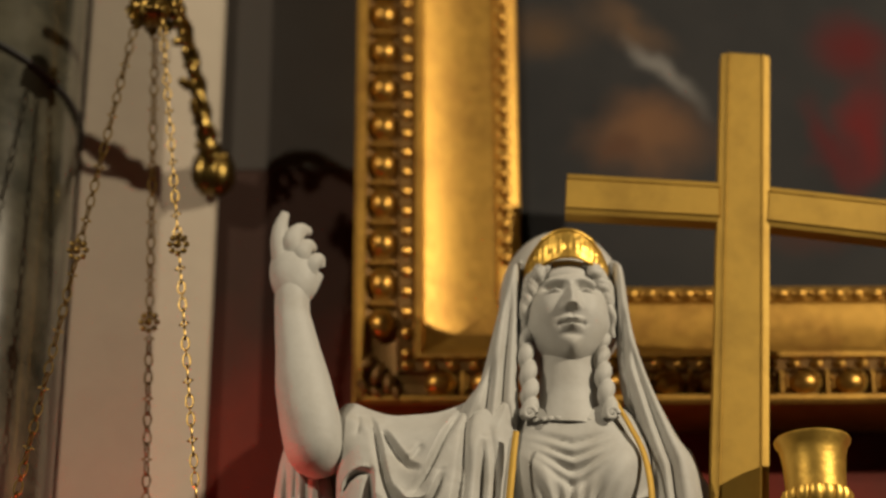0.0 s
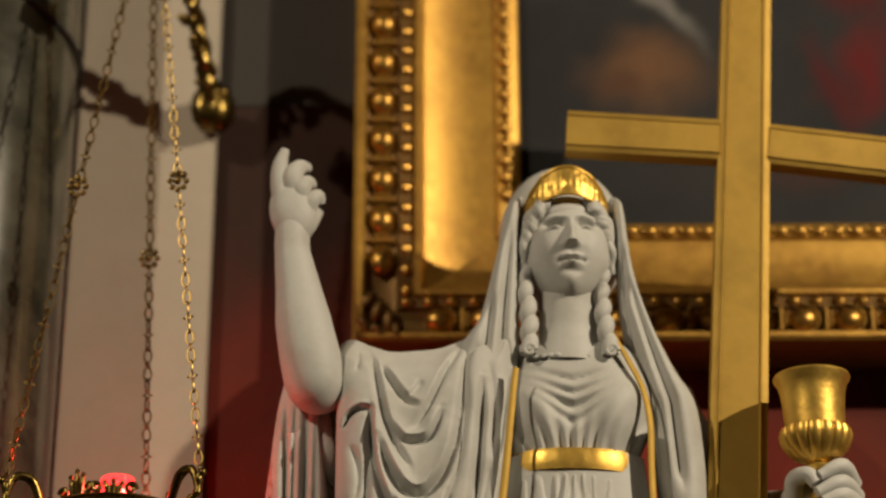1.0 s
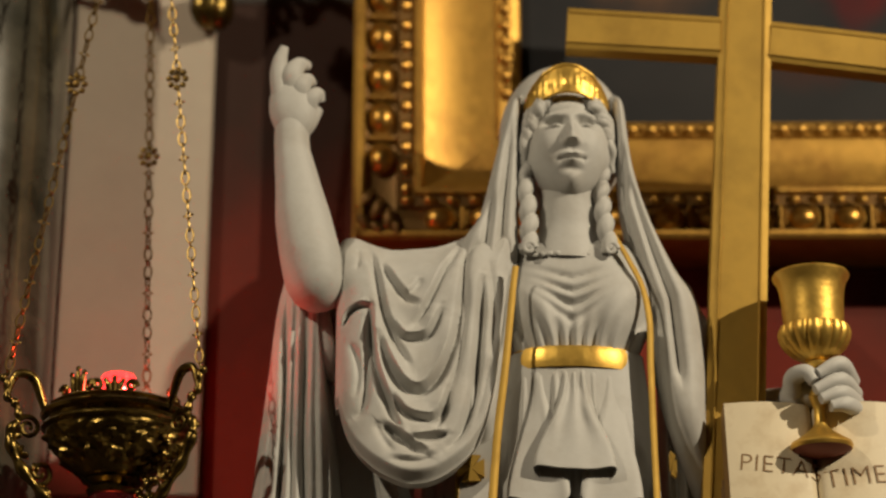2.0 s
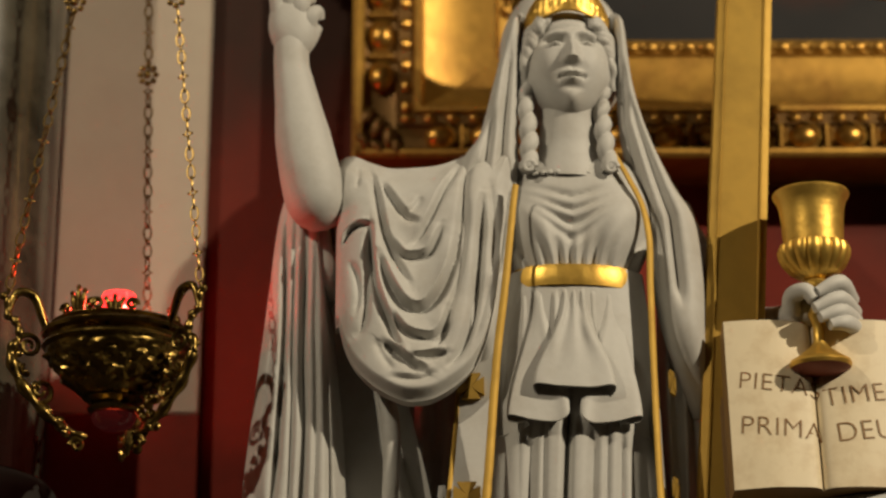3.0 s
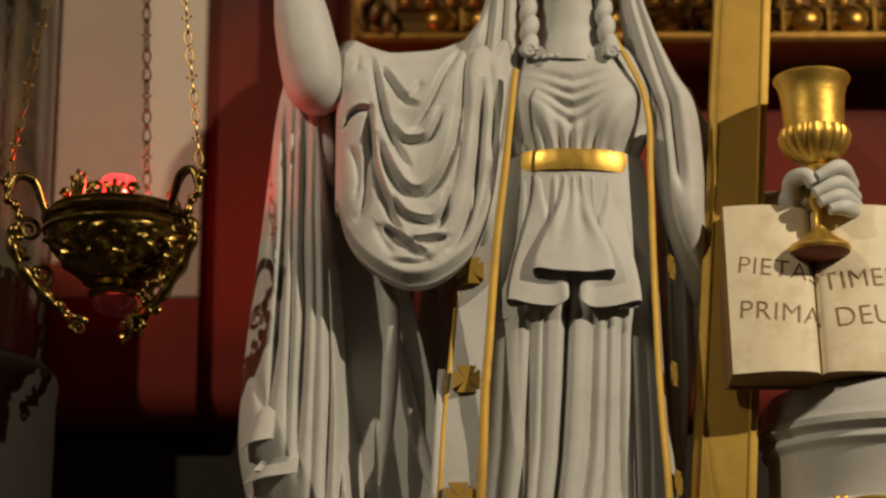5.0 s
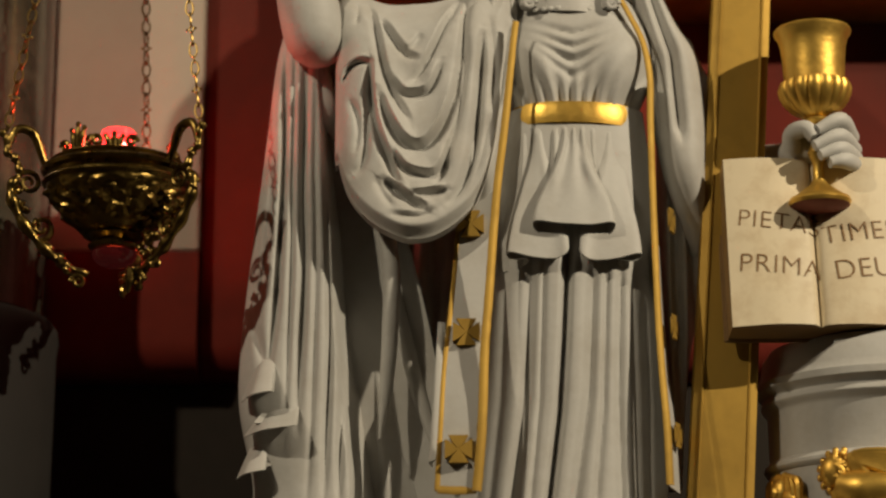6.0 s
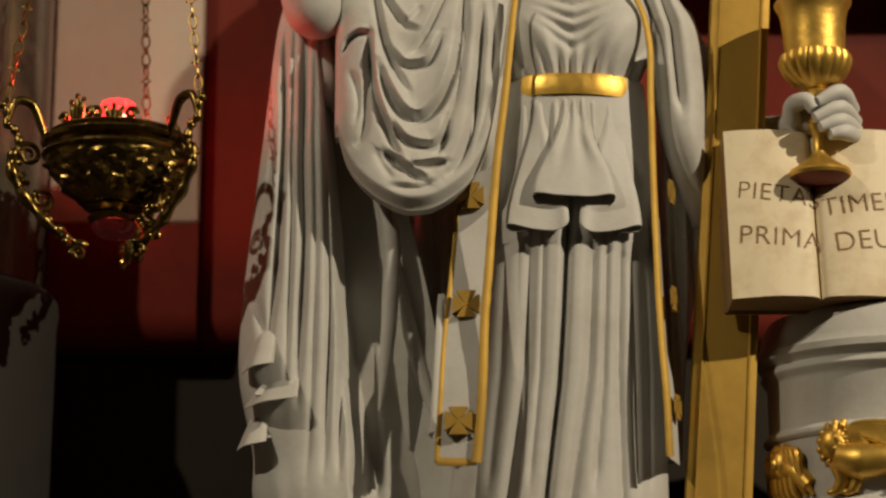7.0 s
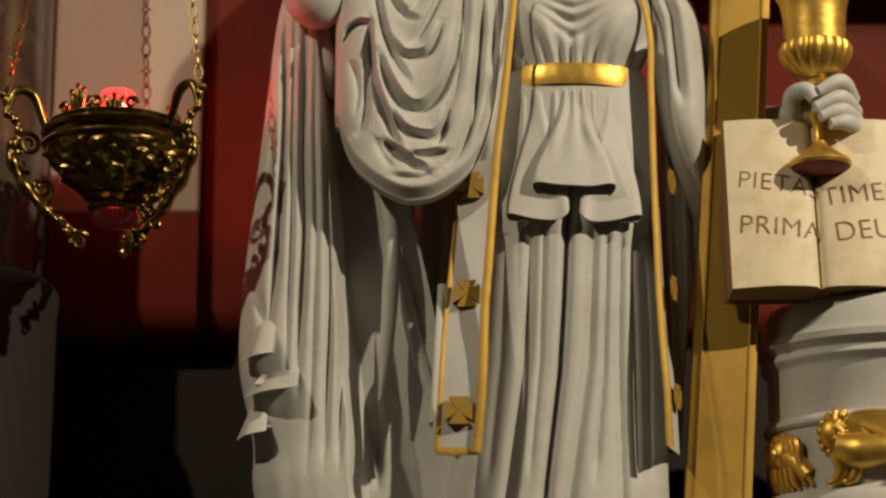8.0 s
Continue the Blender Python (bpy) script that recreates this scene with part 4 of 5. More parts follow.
# her other arm: sleeve end behind the cross, and fingers closed on the cup's stem
tube(fig, [(0.608, 5.06, 3.118), (0.719, 5.08, 3.095), (0.814, 5.02, 3.084), (0.861, 4.93, 3.079)], [0.05, 0.045, 0.036, 0.034], 20, 30)
blob(fig, (0.866, 4.87, 3.074), 0.052, 0.036, 0.046, 20)
for pts in (
    ((0.968, 4.88, 3.094), (0.928, 4.80, 3.113), (0.870, 4.785, 3.085)),
    ((0.973, 4.88, 3.063), (0.925, 4.80, 3.074), (0.862, 4.785, 3.046)),
    ((0.974, 4.88, 3.042), (0.927, 4.80, 3.043), (0.874, 4.785, 3.024)),
    ((0.977, 4.88, 3.024), (0.936, 4.80, 3.015), (0.896, 4.785, 3.006)),
):
    tube(fig, pts, [0.020, 0.020, 0.013], 14, 22)
tube(fig, [(0.822, 4.86, 3.058), (0.822, 4.83, 3.090), (0.848, 4.80, 3.092), (0.863, 4.79, 3.067)], [0.024, 0.022, 0.02, 0.014], 16, 24)
# low stone plinth under her feet
box(fig, -0.50, 0.62, 4.72, 5.30, 1.942, 1.985, 0.006)
whole("statue", fig, [STONE, GOLD, GOLD_CROSS], "grey painted veiled statue with gilt diadem and belt, one arm raised", "statue", angle=50)


# ---------------------------------------------------------------- tall gilt cross
def bar_mesh(bm, a, b, wa, wb, y0, y1, cham):
    """A tapering bar from a to b in (x, z) with a broad chamfer on its front edges."""
    a, b = Vector((a[0], 0, a[1])), Vector((b[0], 0, b[1]))
    t = (b - a).normalized()
    n = Vector((t.z, 0, -t.x))
    prof = [(-1, y1, 0), (-1, y0 + cham * 0.6, 0), (-1, y0 + 0.002, cham), (-1, y0 - 0.003, cham + 0.002), (-1, y0 - 0.003, cham + 0.0045), (-1, y0 + 0.001, cham + 0.007), (1, y0 + 0.001, cham + 0.007), (1, y0 - 0.003, cham + 0.0045), (1, y0 - 0.003, cham + 0.002), (1, y0 + 0.002, cham), (1, y0 + cham * 0.6, 0), (1, y1, 0)]
    k = 24

    def fn(u, v):
        s, y, c = prof[round(u * len(prof)) % len(prof)]
        w = wa + (wb - wa) * v
        p = a.lerp(b, v) + n * (s * (w - c))
        return p.x, y + 0.0008 * noise.noise(p * 30), p.z
    grid(bm, fn, len(prof), k, 0, True, True)


cross = thing("altar_cross", "tall plain gilded wooden cross leaning beside the statue", "cross")
TOP, FOOT = Vector((0.803, 4.462)), Vector((0.615, 1.945))
ARM_L, ARM_R = Vector((0.318, 4.057)), Vector((1.290, 3.957))
axis = (FOOT - TOP).normalized()
mid = TOP + axis * 0.437
bm = bmesh.new()
bar_mesh(bm, TOP, FOOT, 0.0635, 0.077, 4.925, 4.985, 0.016)
part("post", bm, GOLD_CROSS, cross, angle=20)
for end in (ARM_L, ARM_R):
    d = (end - mid).normalized()
    bm = bmesh.new()
    bar_mesh(bm, mid + d * 0.0635, end, 0.056, 0.057, 4.928, 4.983, 0.012)
    part("cross_arm", bm, [GOLD_CROSS], cross, angle=20)

# ---------------------------------------------------------------- pedestal with gilt reliefs
PX, PY = 1.06, 5.07
pedestal = thing("pedestal", "round grey stone pedestal with gilt lion reliefs", "pedestal", (PX, PY, 1.942))
Z0 = 1.942
bm = bmesh.new()
prof = [(0.20, 2.62), (0.252, 2.620), (0.276, 2.612), (0.293, 2.586), (0.300, 2.55), (0.307, 2.532), (0.312, 2.528), (0.312, 2.512), (0.306, 2.506), (0.296, 2.500), (0.292, 2.494),
        (0.298, 2.488), (0.300, 2.478), (0.296, 2.470), (0.288, 2.464), (0.285, 2.455), (0.284, 2.345), (0.290, 2.338), (0.296, 2.334), (0.298, 2.326), (0.295, 2.320), (0.286, 2.314),
        (0.284, 2.300), (0.284, 2.175), (0.290, 2.170), (0.305, 2.163), (0.315, 2.150), (0.318, 2.135), (0.330, 2.128), (0.33, 2.0), (0.345, 1.99), (0.345, 1.942)]
lathe(bm, [(r, z - Z0) for r, z in prof], seg=96)
part("drum", bm, STONE, pedestal, angle=35)


def lion(bm, at_angle, scale=1.0, flip=1):
    """Relief of a winged beast, laid round the drum."""
    def put(a, z, out):
        t = at_angle + flip * a / 0.284
        return Vector(((0.284 + out) * math.sin(t), -(0.284 + out) * math.cos(t), z - Z0))
    b = 2.172
    tube(bm, [put(-0.045, b + 0.085, 0.012), put(0.0, b + 0.075, 0.018), (put(0.06, b + 0.078, 0.014)), put(0.10, b + 0.085, 0.010)], [0.038, 0.042, 0.034, 0.040], 14, 24)
    for a0, a1, o in ((-0.050, -0.058, 0.016), (-0.020, -0.028, 0.006), (0.085, 0.070, 0.010), (0.115, 0.105, 0.014)):
        tube(bm, [put(a0, b + 0.075, o), put((a0 + a1) / 2 + 0.008, b + 0.035, o), put(a1, b + 0.010, o)], [0.026, 0.016, 0.014], 10, 14)
        blob(bm, put(a1 - 0.007, b + 0.008, o + 0.004), 0.017, 0.012, 0.009, 10)
    blob(bm, put(-0.058, b + 0.118, 0.016), 0.036, 0.026, 0.040, 14)
    rnd = random.Random(5)
    for k in range(90):
        t = k / 15 * math.tau
        r = 0.012 + 0.036 * rnd.random()
        blob(bm, put(-0.052 + r * math.cos(t), b + 0.118 + 1.05 * r * math.sin(t), 0.040 - 0.55 * r), 0.008, 0.008, 0.010, 8)
    for dx in (-0.008, 0.008):
        blob(bm, put(-0.066 + dx, b + 0.122, 0.036), 0.005, 0.005, 0.005, 8)
    blob(bm, put(-0.068, b + 0.108, 0.036), 0.010, 0.008, 0.008, 8)
    for k in range(7):
        s = k / 6
        tube(bm, [put(-0.010 + 0.004 * k, b + 0.095 + 0.012 * s, 0.022), put(-0.018 + 0.022 * s, b + 0.150 - 0.02 * s, 0.026), put(0.05 + 0.02 * s, b + 0.160 - 0.055 * s, 0.018), put(0.13, b + 0.150 - 0.058 * s, 0.010)], [0.008, 0.010, 0.008, 0.004], 8, 20)


def mask(bm, at_angle):
    """Relief of a long-haired mask with drooping wings."""
    def put(a, z, out):
        t = at_angle + a / 0.284
        return Vector(((0.284 + out) * math.sin(t), -(0.284 + out) * math.cos(t), z - Z0))
    b = 2.172
    blob(bm, put(0, b + 0.085, 0.016), 0.030, 0.030, 0.040, 14)
    tube(bm, [put(-0.075, b + 0.03, 0.004), put(-0.03, b + 0.07, 0.010), put(0.03, b + 0.07, 0.010), put(0.075, b + 0.03, 0.004)], [0.02, 0.026, 0.026, 0.02], 12, 24)
    blob(bm, put(0.004, b + 0.085, 0.045), 0.008, 0.010, 0.014, 8)
    for k in range(9):
        s = (k - 4) / 4
        tube(bm, [put(0.028 * s, b + 0.115, 0.02), put(0.055 * s, b + 0.125 - 0.02 * abs(s), 0.02), put(0.060 * s, b + 0.06, 0.020), put(0.085 * s, b + 0.008, 0.006)], [0.010, 0.012, 0.010, 0.006], 8, 20)
    for k in range(5):
        tube(bm, [put(0.018 * (k - 2), b + 0.055, 0.022), put(0.020 * (k - 2), b + 0.02, 0.018), put(0.024 * (k - 2), b - 0.0, 0.008)], [0.010, 0.010, 0.005], 8, 12)


for a in (-0.42, 1.15, 2.7):
    bm = bmesh.new()
    lion(bm, a)
    part("lion_relief", bm, GOLD, pedestal, "gilded winged lion relief")
for a in (-1.16, 0.42, 1.95):
    bm = bmesh.new()
    mask(bm, a)
    part("mask_relief", bm, GOLD, pedestal, "gilded winged mask relief")

# ---------------------------------------------------------------- open book
book = thing("open_book", "open stone book with painted Latin lettering, standing on the pedestal", "book", (0.864, 4.80, 2.622))
TILT_B = radians(-9)
M = Matrix.Rotation(TILT_B, 4, "X")


def leaf_block(bm, sgn):
    """One half of the book: pages swelling from the gutter to the outer edge."""
    W, H, T = 0.205, 0.415, 0.085

    def prof(u):
        return -0.016 * math.sin(u * math.pi * 0.9 + 0.25) - 0.002 + 0.022 * math.exp(-u / 0.035)

    def face(u, v):
        wob = 0.0015 * noise.noise(Vector((u * 3, v * 3, sgn)))
        return M @ Vector((sgn * W * u, prof(u) + wob, H * v + 0.004 * u * (1 if v > 0.5 else -1)))
    nu, nv = 40, 12
    a = grid(bm, face, nu, nv)
    b = grid(bm, lambda u, v: M @ Vector((sgn * W * u, T, H * v)), nu, nv)
    for i in range(nu):
        bm.faces.new((a[0][i], a[0][i + 1], b[0][i + 1], b[0][i])).material_index = 1
        bm.faces.new((a[nv][i], a[nv][i + 1], b[nv][i + 1], b[nv][i]))
    for j in range(nv):
        bm.faces.new((a[j][nu], a[j + 1][nu], b[j + 1][nu], b[j][nu])).material_index = 1
        bm.faces.new((a[j][0], a[j + 1][0], b[j + 1][0], b[j][0]))


for sgn in (-1, 1):
    bm = bmesh.new()
    leaf_block(bm, sgn)
    half = part("page_block", bm, [PAGE, BOARD], book, angle=30)
    bm = bmesh.new()
    x0, x1 = sorted((sgn * 0.002, sgn * 0.213))
    box(bm, x0, x1, 0.086, 0.098, -0.006, 0.424, 0.003)
    bmesh.ops.transform(bm, matrix=M, verts=bm.verts)
    part("cover", bm, BOARD, book, "brown gilt cover board")


def letters(word, x, z, size, lean):
    data = bpy.data.curves.new("lettering", "FONT")
    data.body, data.size, data.extrude, data.space_character = word, size, 0.0005, 1.06
    data.offset = -0.0013
    o = new("lettering", data)
    bpy.context.view_layer.update()
    me = bpy.data.meshes.new_from_object(o.evaluated_get(bpy.context.evaluated_depsgraph_get()))
    bpy.data.objects.remove(o)
    me.materials.clear()
    me.materials.append(INK)
    o = new("lettering", me)
    o.parent = book
    # the letters follow the swell of the page
    o.matrix_local = M @ Matrix.Translation((x, 0, z)) @ Matrix.Rotation(radians(90), 4, "X") @ Matrix.Rotation(radians(lean), 4, "Z")
    inv = (Matrix.Rotation(radians(90), 4, "X") @ Matrix.Rotation(radians(lean), 4, "Z"))
    for v in me.vertices:
        u = min(1, abs((inv @ v.co).x + x) / 0.205)
        v.co.z += 0.016 * math.sin(u * math.pi * 0.9 + 0.25) + 0.0035 - 0.022 * math.exp(-u / 0.035)
    return o


letters("PIETAS", -0.184, 0.246, 0.062, -7.5)
letters("PRIMA", -0.186, 0.132, 0.066, -5.5)
letters("TIMER", 0.014, 0.198, 0.066, 5.5)
letters("DEUM", 0.036, 0.108, 0.070, 4.5)

# ---------------------------------------------------------------- chalice
chalice = thing("chalice", "gilded chalice with fluted bowl held before the book", "chalice", (0.876, 4.822, 2.895))
cz = 2.905
bm = bmesh.new()
lathe(bm, [(0.0005, 3.30 - cz), (0.070, 3.31 - cz), (0.082, 3.345 - cz), (0.089, 3.352 - cz), (0.0915, 3.348 - cz), (0.090, 3.342 - cz), (0.082, 3.330 - cz), (0.077, 3.31 - cz), (0.074, 3.28 - cz), (0.072, 3.24 - cz), (0.070, 3.215 - cz), (0.045, 3.19 - cz)], seg=56)
part("cup", bm, GOLD, chalice)
bm = bmesh.new()
lathe(bm, [(0.070, 3.222 - cz), (0.080, 3.218 - cz), (0.084, 3.205 - cz), (0.082, 3.19 - cz), (0.074, 3.172 - cz), (0.058, 3.152 - cz), (0.036, 3.138 - cz), (0.022, 3.132 - cz)], seg=112,
      ripple=lambda a, z: 0.006 * abs(math.sin(a * 8)) ** 0.6 * soft(z, 3.13 - cz, 3.17 - cz) - 0.003)
part("fluted_bowl", bm, GOLD, chalice)
bm = bmesh.new()
lathe(bm, [(0.026, 3.134 - cz), (0.030, 3.128 - cz), (0.026, 3.120 - cz), (0.014, 3.112 - cz), (0.013, 3.08 - cz), (0.018, 3.065 - cz), (0.024, 3.05 - cz), (0.018, 3.035 - cz), (0.013, 3.02 - cz), (0.014, 2.985 - cz), (0.022, 2.972 - cz), (0.040, 2.958 - cz), (0.058, 2.945 - cz)], seg=32)
part("stem", bm, GOLD, chalice)
bm = bmesh.new()
lathe(bm, [(0.056, 2.946 - cz), (0.070, 2.938 - cz), (0.073, 2.930 - cz), (0.070, 2.922 - cz)], seg=48)
part("foot_rim", bm, GOLD, chalice)
bm = bmesh.new()
lathe(bm, [(0.069, 2.9215 - cz), (0.060, 2.915 - cz), (0.035, 2.907 - cz), (0.010, 2.905 - cz)], seg=40)
part("underside", bm, BOLE, chalice, "worn red underside of the foot")

# ---------------------------------------------------------------- hanging sanctuary lamp
LX, LY, LZ = LAMP
lamp = thing("sanctuary_lamp", "ornate tarnished brass lamp with red glass hanging on chains", "hanging lamp", (LX, LY, LZ))


def emboss(a, z):
    """Beaten leaf scrolls on the belly."""
    k = soft(z, -0.185, -0.16) * (1 - soft(z, -0.10, -0.085))
    return k * (0.014 * noise.noise(Vector((math.cos(a) * 9, math.sin(a) * 9, z * 55))) + 0.003 * math.sin(a * 14 + 3 * math.sin(z * 90)))


bm = bmesh.new()
profile = [(0.085, 0.026), (0.100, 0.030), (0.125, 0.024), (0.133, 0.016), (0.130, 0.008), (0.134, 0.002), (0.146, -0.004), (0.152, -0.012), (0.150, -0.022), (0.138, -0.028), (0.136, -0.038), (0.150, -0.048), (0.153, -0.056), (0.146, -0.064)]
belly = [(0.140 * math.cos(s * 1.02) + 0.004, -0.066 - 0.145 * s ** 1.05) for s in np.linspace(0, 1, 30)]
low = [(0.066, -0.216), (0.072, -0.222), (0.060, -0.232), (0.050, -0.238), (0.056, -0.246), (0.062, -0.252), (0.058, -0.262), (0.048, -0.268)]
shape = lambda r, z: (r * (1 + 0.21 * (z + 0.268) / 0.298), z * 0.745 - 0.035)
lathe(bm, [shape(r, z) for r, z in profile + belly + low], seg=120, ripple=emboss)
part("bowl", bm, BRASS, lamp, "embossed dark brass bowl")
bm = bmesh.new()
lathe(bm, [(0.030, 0.060), (0.036, 0.062), (0.040, 0.058), (0.040, 0.0), (0.038, -0.02)], seg=40)
lathe(bm, [(0.0385, 0.0555), (0.0420, 0.052), (0.0420, 0.046), (0.0385, 0.043)], seg=40)
cup = part("glass", bm, GLASS_TOP, lamp, "glowing red votive glass")
cup.visible_shadow = False
bm = bmesh.new()
lathe(bm, [(0.046, -0.232), (0.052, -0.238), (0.052, -0.248), (0.044, -0.262), (0.026, -0.272), (0.008, -0.276)], seg=40)
under = part("lower_cup", bm, GLASS_LOW, lamp, "dim red glass cup under the bowl")
under.visible_shadow = False


def scroll(bm, start, turns, r, plane, seg=8, thick=0.006, sense=1):
    """A flat spiral in the plane given by two directions."""
    e1, e2 = plane
    pts = [Vector(start) + e1 * (r * (1 - t / (turns * math.tau) * 0.8) * math.cos(t * sense)) + e2 * (r * (1 - t / (turns * math.tau) * 0.8) * math.sin(t * sense)) for t in np.linspace(0, turns * math.tau, 26)]
    tube(bm, pts, [thick, thick * 0.6], seg, 60)


def handle(bm, az, top):
    out, up = Vector((math.cos(az), math.sin(az), 0)), Vector((0, 0, 1))
    P3 = lambda r, z: out * (r * 1.13) + up * (z - 0.025 if z < 0.02 else z)
    tube(bm, [P3(0.055, -0.27), P3(0.10, -0.255), P3(0.15, -0.215), P3(0.20, -0.15), P3(0.222, -0.085), P3(0.205, -0.045), P3(0.215, -0.01), P3(0.232, 0.005), P3(0.235, top)], [0.007, 0.010, 0.012, 0.013, 0.012, 0.009, 0.010, 0.009, 0.007], 10, 70,
         wave=lambda a, s: 0.25 * math.sin(s * 60))
    tube(bm, [P3(0.235, 0.0), P3(0.215, 0.035), P3(0.18, 0.03), P3(0.158, 0.0), P3(0.148, -0.03)], [0.006, 0.010, 0.012, 0.010, 0.008], 10, 40)
    scroll(bm, P3(0.185, -0.065), 1.6, 0.030, (out, up), thick=0.007)
    scroll(bm, P3(0.155, -0.17), 1.5, 0.034, (out, up), thick=0.007, sense=-1)
    scroll(bm, P3(0.075, -0.29), 1.4, 0.018, (out, up), thick=0.006)
    blob(bm, P3(0.243, top + 0.002), 0.010, 0.010, 0.010, 10)
    rnd = random.Random(int(az * 100))
    for k in range(16):
        s = k / 15
        p = P3(0.09 + 0.13 * s, -0.262 + 0.19 * s ** 1.4) + Vector((rnd.uniform(-1, 1), rnd.uniform(-1, 1), rnd.uniform(-0.6, 1))) * 0.012
        blob(bm, p, 0.011, 0.006, 0.015, 8, turn=Euler((rnd.uniform(0, 3), rnd.uniform(0, 3), rnd.uniform(0, 3))).to_matrix().to_4x4())


AZ = [radians(a) for a in (203, 323, 83)]
for az in AZ:
    bm = bmesh.new()
    handle(bm, az, 0.022)
    part("handle", bm, BRASS, lamp, "cast leaf-scroll handle")
# leaf crests on the rim, and drops under the belly
for az in (radians(235), radians(355), radians(115), radians(150), radians(275)):
    out, side = Vector((math.cos(az), math.sin(az), 0)), Vector((-math.sin(az), math.cos(az), 0))
    bm = bmesh.new()
    c = out * 0.135 + Vector((0, 0, -0.016))
    big = az == radians(235)
    for k in range(-1, 2):
        h = (0.060 - 0.012 * abs(k)) * (1.0 if big else 0.5)
        tube(bm, [c + side * (0.011 * k), c + side * (0.014 * k) + Vector((0, 0, h * 0.6)), c + side * (0.020 * k) + Vector((0, 0, h))], [0.006, 0.008, 0.003], 8, 10)
        blob(bm, c + side * (0.020 * k) + Vector((0, 0, h)), 0.006, 0.006, 0.007, 8)
    for s in (-1, 1):
        scroll(bm, c + side * (0.040 * s) + Vector((0, 0, 0.012)), 1.3, 0.014, (side * s, Vector((0, 0, 1))), thick=0.006)
    part("rim_crest", bm, BRASS, lamp, "small pierced leaf crest")
bm = bmesh.new()
rnd = random.Random(3)
az = radians(330)
for k in range(34):
    s = k / 33
    r = 0.135 - 0.075 * s
    p = Vector((math.cos(az + rnd.uniform(-0.28, 0.28)) * (r + 0.012), math.sin(az) * (r + 0.012), -0.10 - 0.22 * s + rnd.uniform(-0.02, 0.02)))
    blob(bm, p, 0.012, 0.012, 0.018 * (1 - 0.3 * s), 8, turn=Euler((rnd.uniform(0, 3), rnd.uniform(0, 3), 0)).to_matrix().to_4x4())
tube(bm, [(0.048, -0.046, -0.29), (0.045, -0.05, -0.32), (0.044, -0.05, -0.345)], [0.014, 0.010, 0.003], 8, 12)
part("leaf_drop", bm, BRASS, lamp, "hanging cluster of cast leaves")

# chains of long links with rosettes, gathered under a leafy crown
bm = bmesh.new()
grid(bm, lambda u, v: (0.0095 * math.cos(u * math.tau) + 0.0024 * math.cos(u * math.tau) * math.cos(v * math.tau), 0.0025 * math.sin(v * math.tau), 0.0185 * math.sin(u * math.tau) + 0.0024 * math.sin(u * math.tau) * math.cos(v * math.tau)), 16, 6, 0, True)
LINK = finish("link", bm, CHAIN)
bm = bmesh.new()
grid(bm, lambda u, v: (0.0060 * math.cos(u * math.tau) + 0.0018 * math.cos(u * math.tau) * math.cos(v * math.tau), 0.0022 * math.sin(v * math.tau), 0.0075 * math.sin(u * math.tau) + 0.0018 * math.sin(u * math.tau) * math.cos(v * math.tau)), 14, 6, 0, True)
blob(bm, (0.010, 0, 0), 0.004, 0.003, 0.003, 6)
blob(bm, (-0.010, 0, 0), 0.004, 0.003, 0.003, 6)
RING = finish("ring_link", bm, CHAIN)
CROWN = Vector((0.005, 0.0, 4.60 - LZ))


def chain(az, at_rosette, flat):
    a = Vector((0.266 * math.cos(az), 0.266 * math.sin(az), 0.028))
    b = CROWN + Vector((0.042 * math.cos(az), 0.042 * math.sin(az), -0.06))
    d = b - a
    bm = bmesh.new()
    c = a.lerp(b, at_rosette)
    for k in range(8):
        t = k / 8 * math.tau
        blob(bm, c + Vector((0.020 * math.cos(t), -0.004, 0.024 * math.sin(t))), 0.008, 0.006, 0.008, 8)
    blob(bm, c + Vector((0, -0.008, 0)), 0.009, 0.007, 0.010, 8)
    scroll(bm, c, 1.0, 0.017, (Vector((1, 0, 0)), Vector((0, 0, 1))), thick=0.003)
    rosette = part("chain", bm, CHAIN, lamp, "brass chain with a pierced rosette")
    turn = d.to_track_quat("Z", "Y").to_matrix().to_4x4()
    s, k = 0.0, 0
    while s < d.length:
        mesh, step = (LINK, 0.030) if k % 3 else (RING, 0.018)
        p = a + d * ((s + step / 2) / d.length)
        if (p - c).length > 0.024:
            o = new(mesh.name, mesh)
            o.parent = rosette
            o.matrix_local = Matrix.Translation(p) @ turn @ Matrix.Rotation(radians(flat + (70 if k % 2 else 0)), 4, "Z")
        s += step
        k += 1


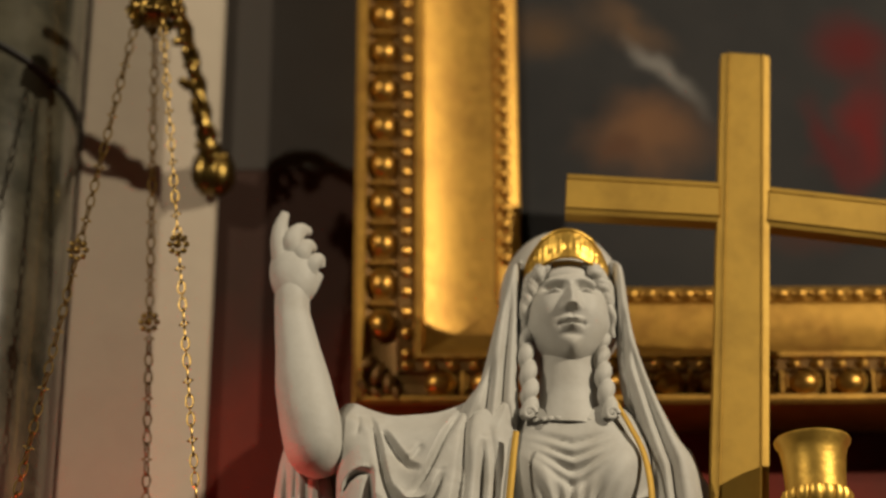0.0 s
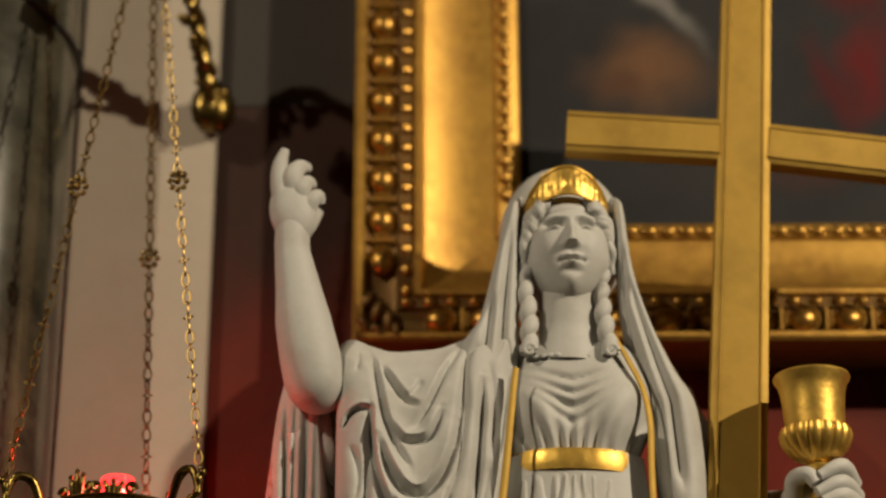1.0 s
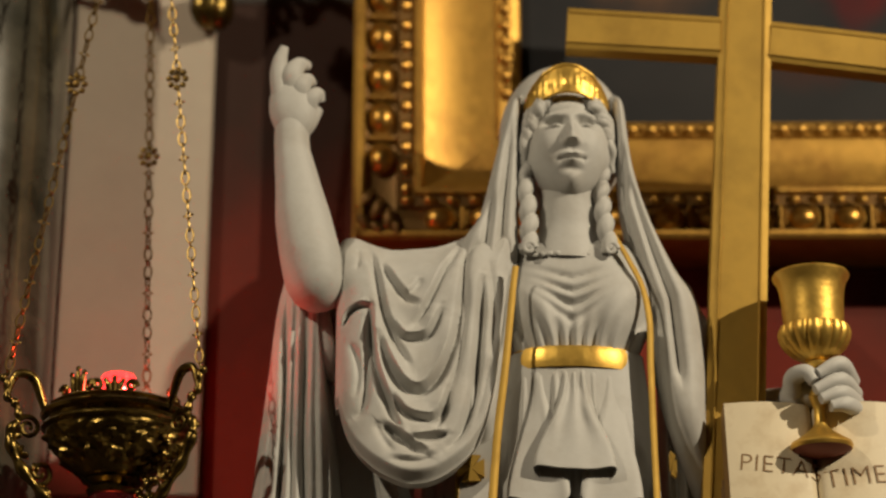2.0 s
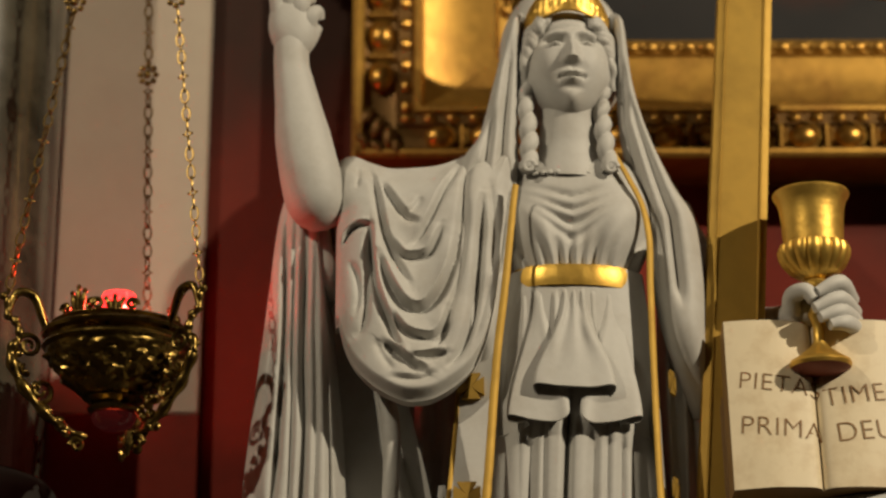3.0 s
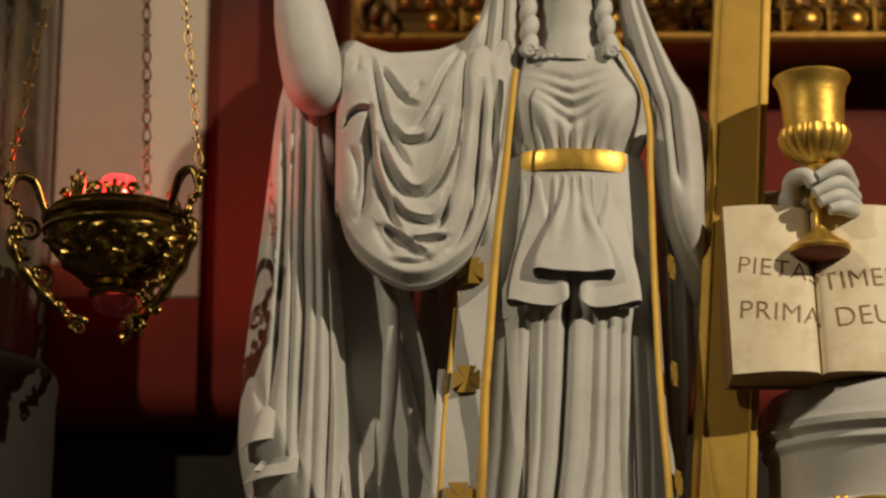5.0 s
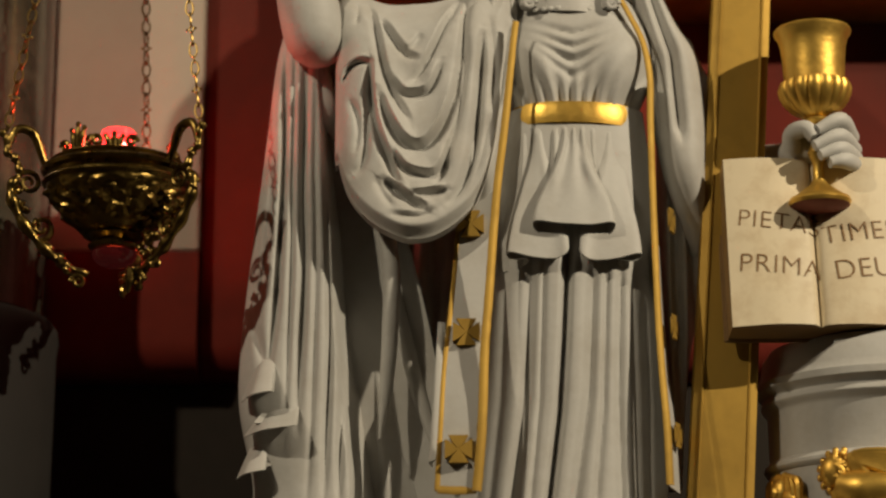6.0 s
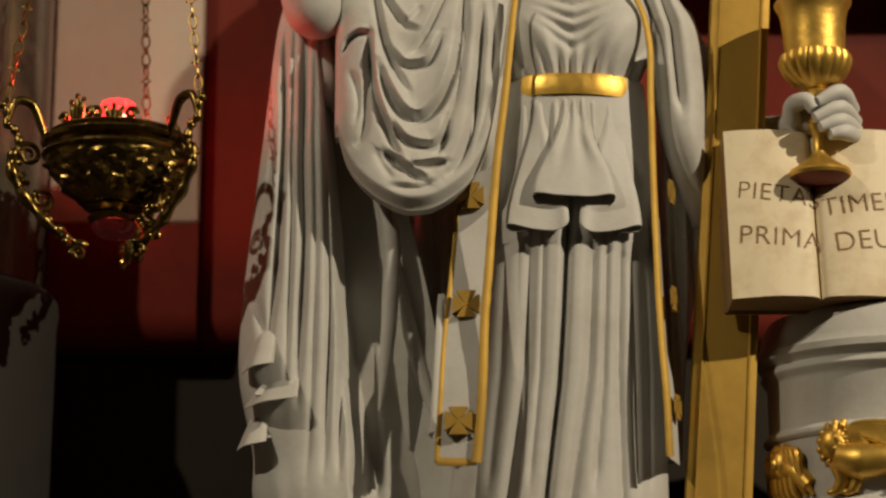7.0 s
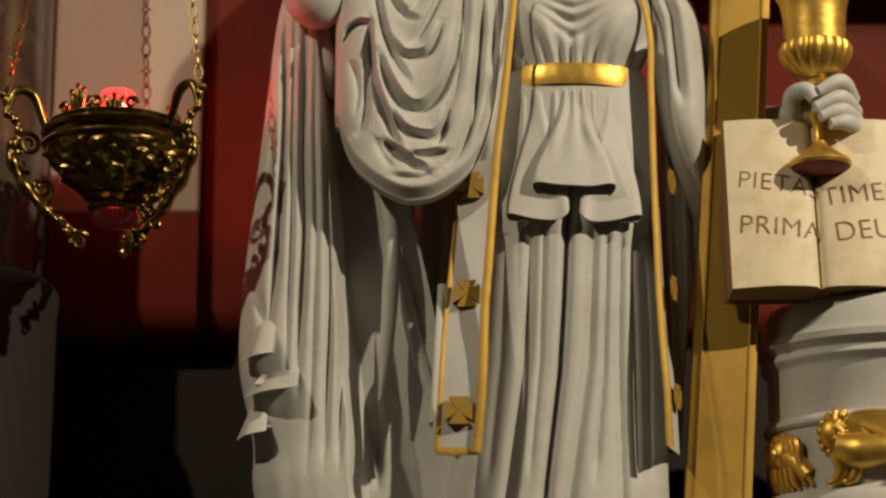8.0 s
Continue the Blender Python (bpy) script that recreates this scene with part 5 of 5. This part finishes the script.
chain(AZ[0], 0.53, 15)
chain(AZ[1], 0.53, 40)
chain(AZ[2], 0.46, 5)
bm = bmesh.new()
rnd = random.Random(11)
lathe(bm, [(0.02, 0.06), (0.035, 0.045), (0.045, 0.01), (0.05, -0.02), (0.042, -0.045), (0.02, -0.055)], CROWN, 30)
for k in range(30):
    t = rnd.uniform(0, math.tau)
    r = rnd.uniform(0.04, 0.068)
    blob(bm, CROWN + Vector((r * math.cos(t), r * math.sin(t), rnd.uniform(-0.055, 0.03))), 0.013, 0.008, 0.019, 8, turn=Euler((rnd.uniform(-1, 1), rnd.uniform(-1, 1), t)).to_matrix().to_4x4())
blob(bm, CROWN + Vector((-0.004, -0.045, -0.03)), 0.014, 0.012, 0.014, 10)
part("crown", bm, BRASS, lamp, "leafy brass crown above the chains")

# gilt bracket that carries the lamp
bracket = thing("wall_bracket", "gilded leaf-carved bracket fixed to the pilaster", "bracket", (-0.675, 5.562, 4.462))
bm = bmesh.new()
rnd = random.Random(8)
tube(bm, [(0.02, 0.0, -0.03), (0.018, -0.08, -0.03), (0.0, -0.16, 0.03), (-0.025, -0.25, 0.16), (-0.055, -0.42, 0.26), (-0.095, -0.66, 0.275)], [0.034, 0.032, 0.026, 0.022, 0.02, 0.016], 14, 60,
     wave=lambda a, s: 0.22 * math.sin(s * 70 + 2 * a))
for k in range(30):
    s = k / 29
    c = Vector((0.018 - 0.09 * s, -0.06 - 0.46 * s, -0.03 + 0.29 * s))
    blob(bm, c + Vector((rnd.uniform(-1, 1), rnd.uniform(-1, 1), rnd.uniform(-1, 1))) * 0.024, 0.014, 0.010, 0.020, 8, turn=Euler((rnd.uniform(0, 3), rnd.uniform(0, 3), rnd.uniform(0, 3))).to_matrix().to_4x4())
part("arm", bm, BRASS, bracket)
bm = bmesh.new()
lathe(bm, [(0.010, 0.05), (0.045, 0.045), (0.056, 0.02), (0.058, -0.03), (0.045, -0.065), (0.02, -0.08)], (0.015, -0.05, -0.035), 28, ripple=lambda a, z: 0.006 * math.sin(a * 8))
blob(bm, (0.02, -0.115, -0.025), 0.022, 0.018, 0.024, 12)
part("boss", bm, BRASS, bracket, "round leafy wall boss")
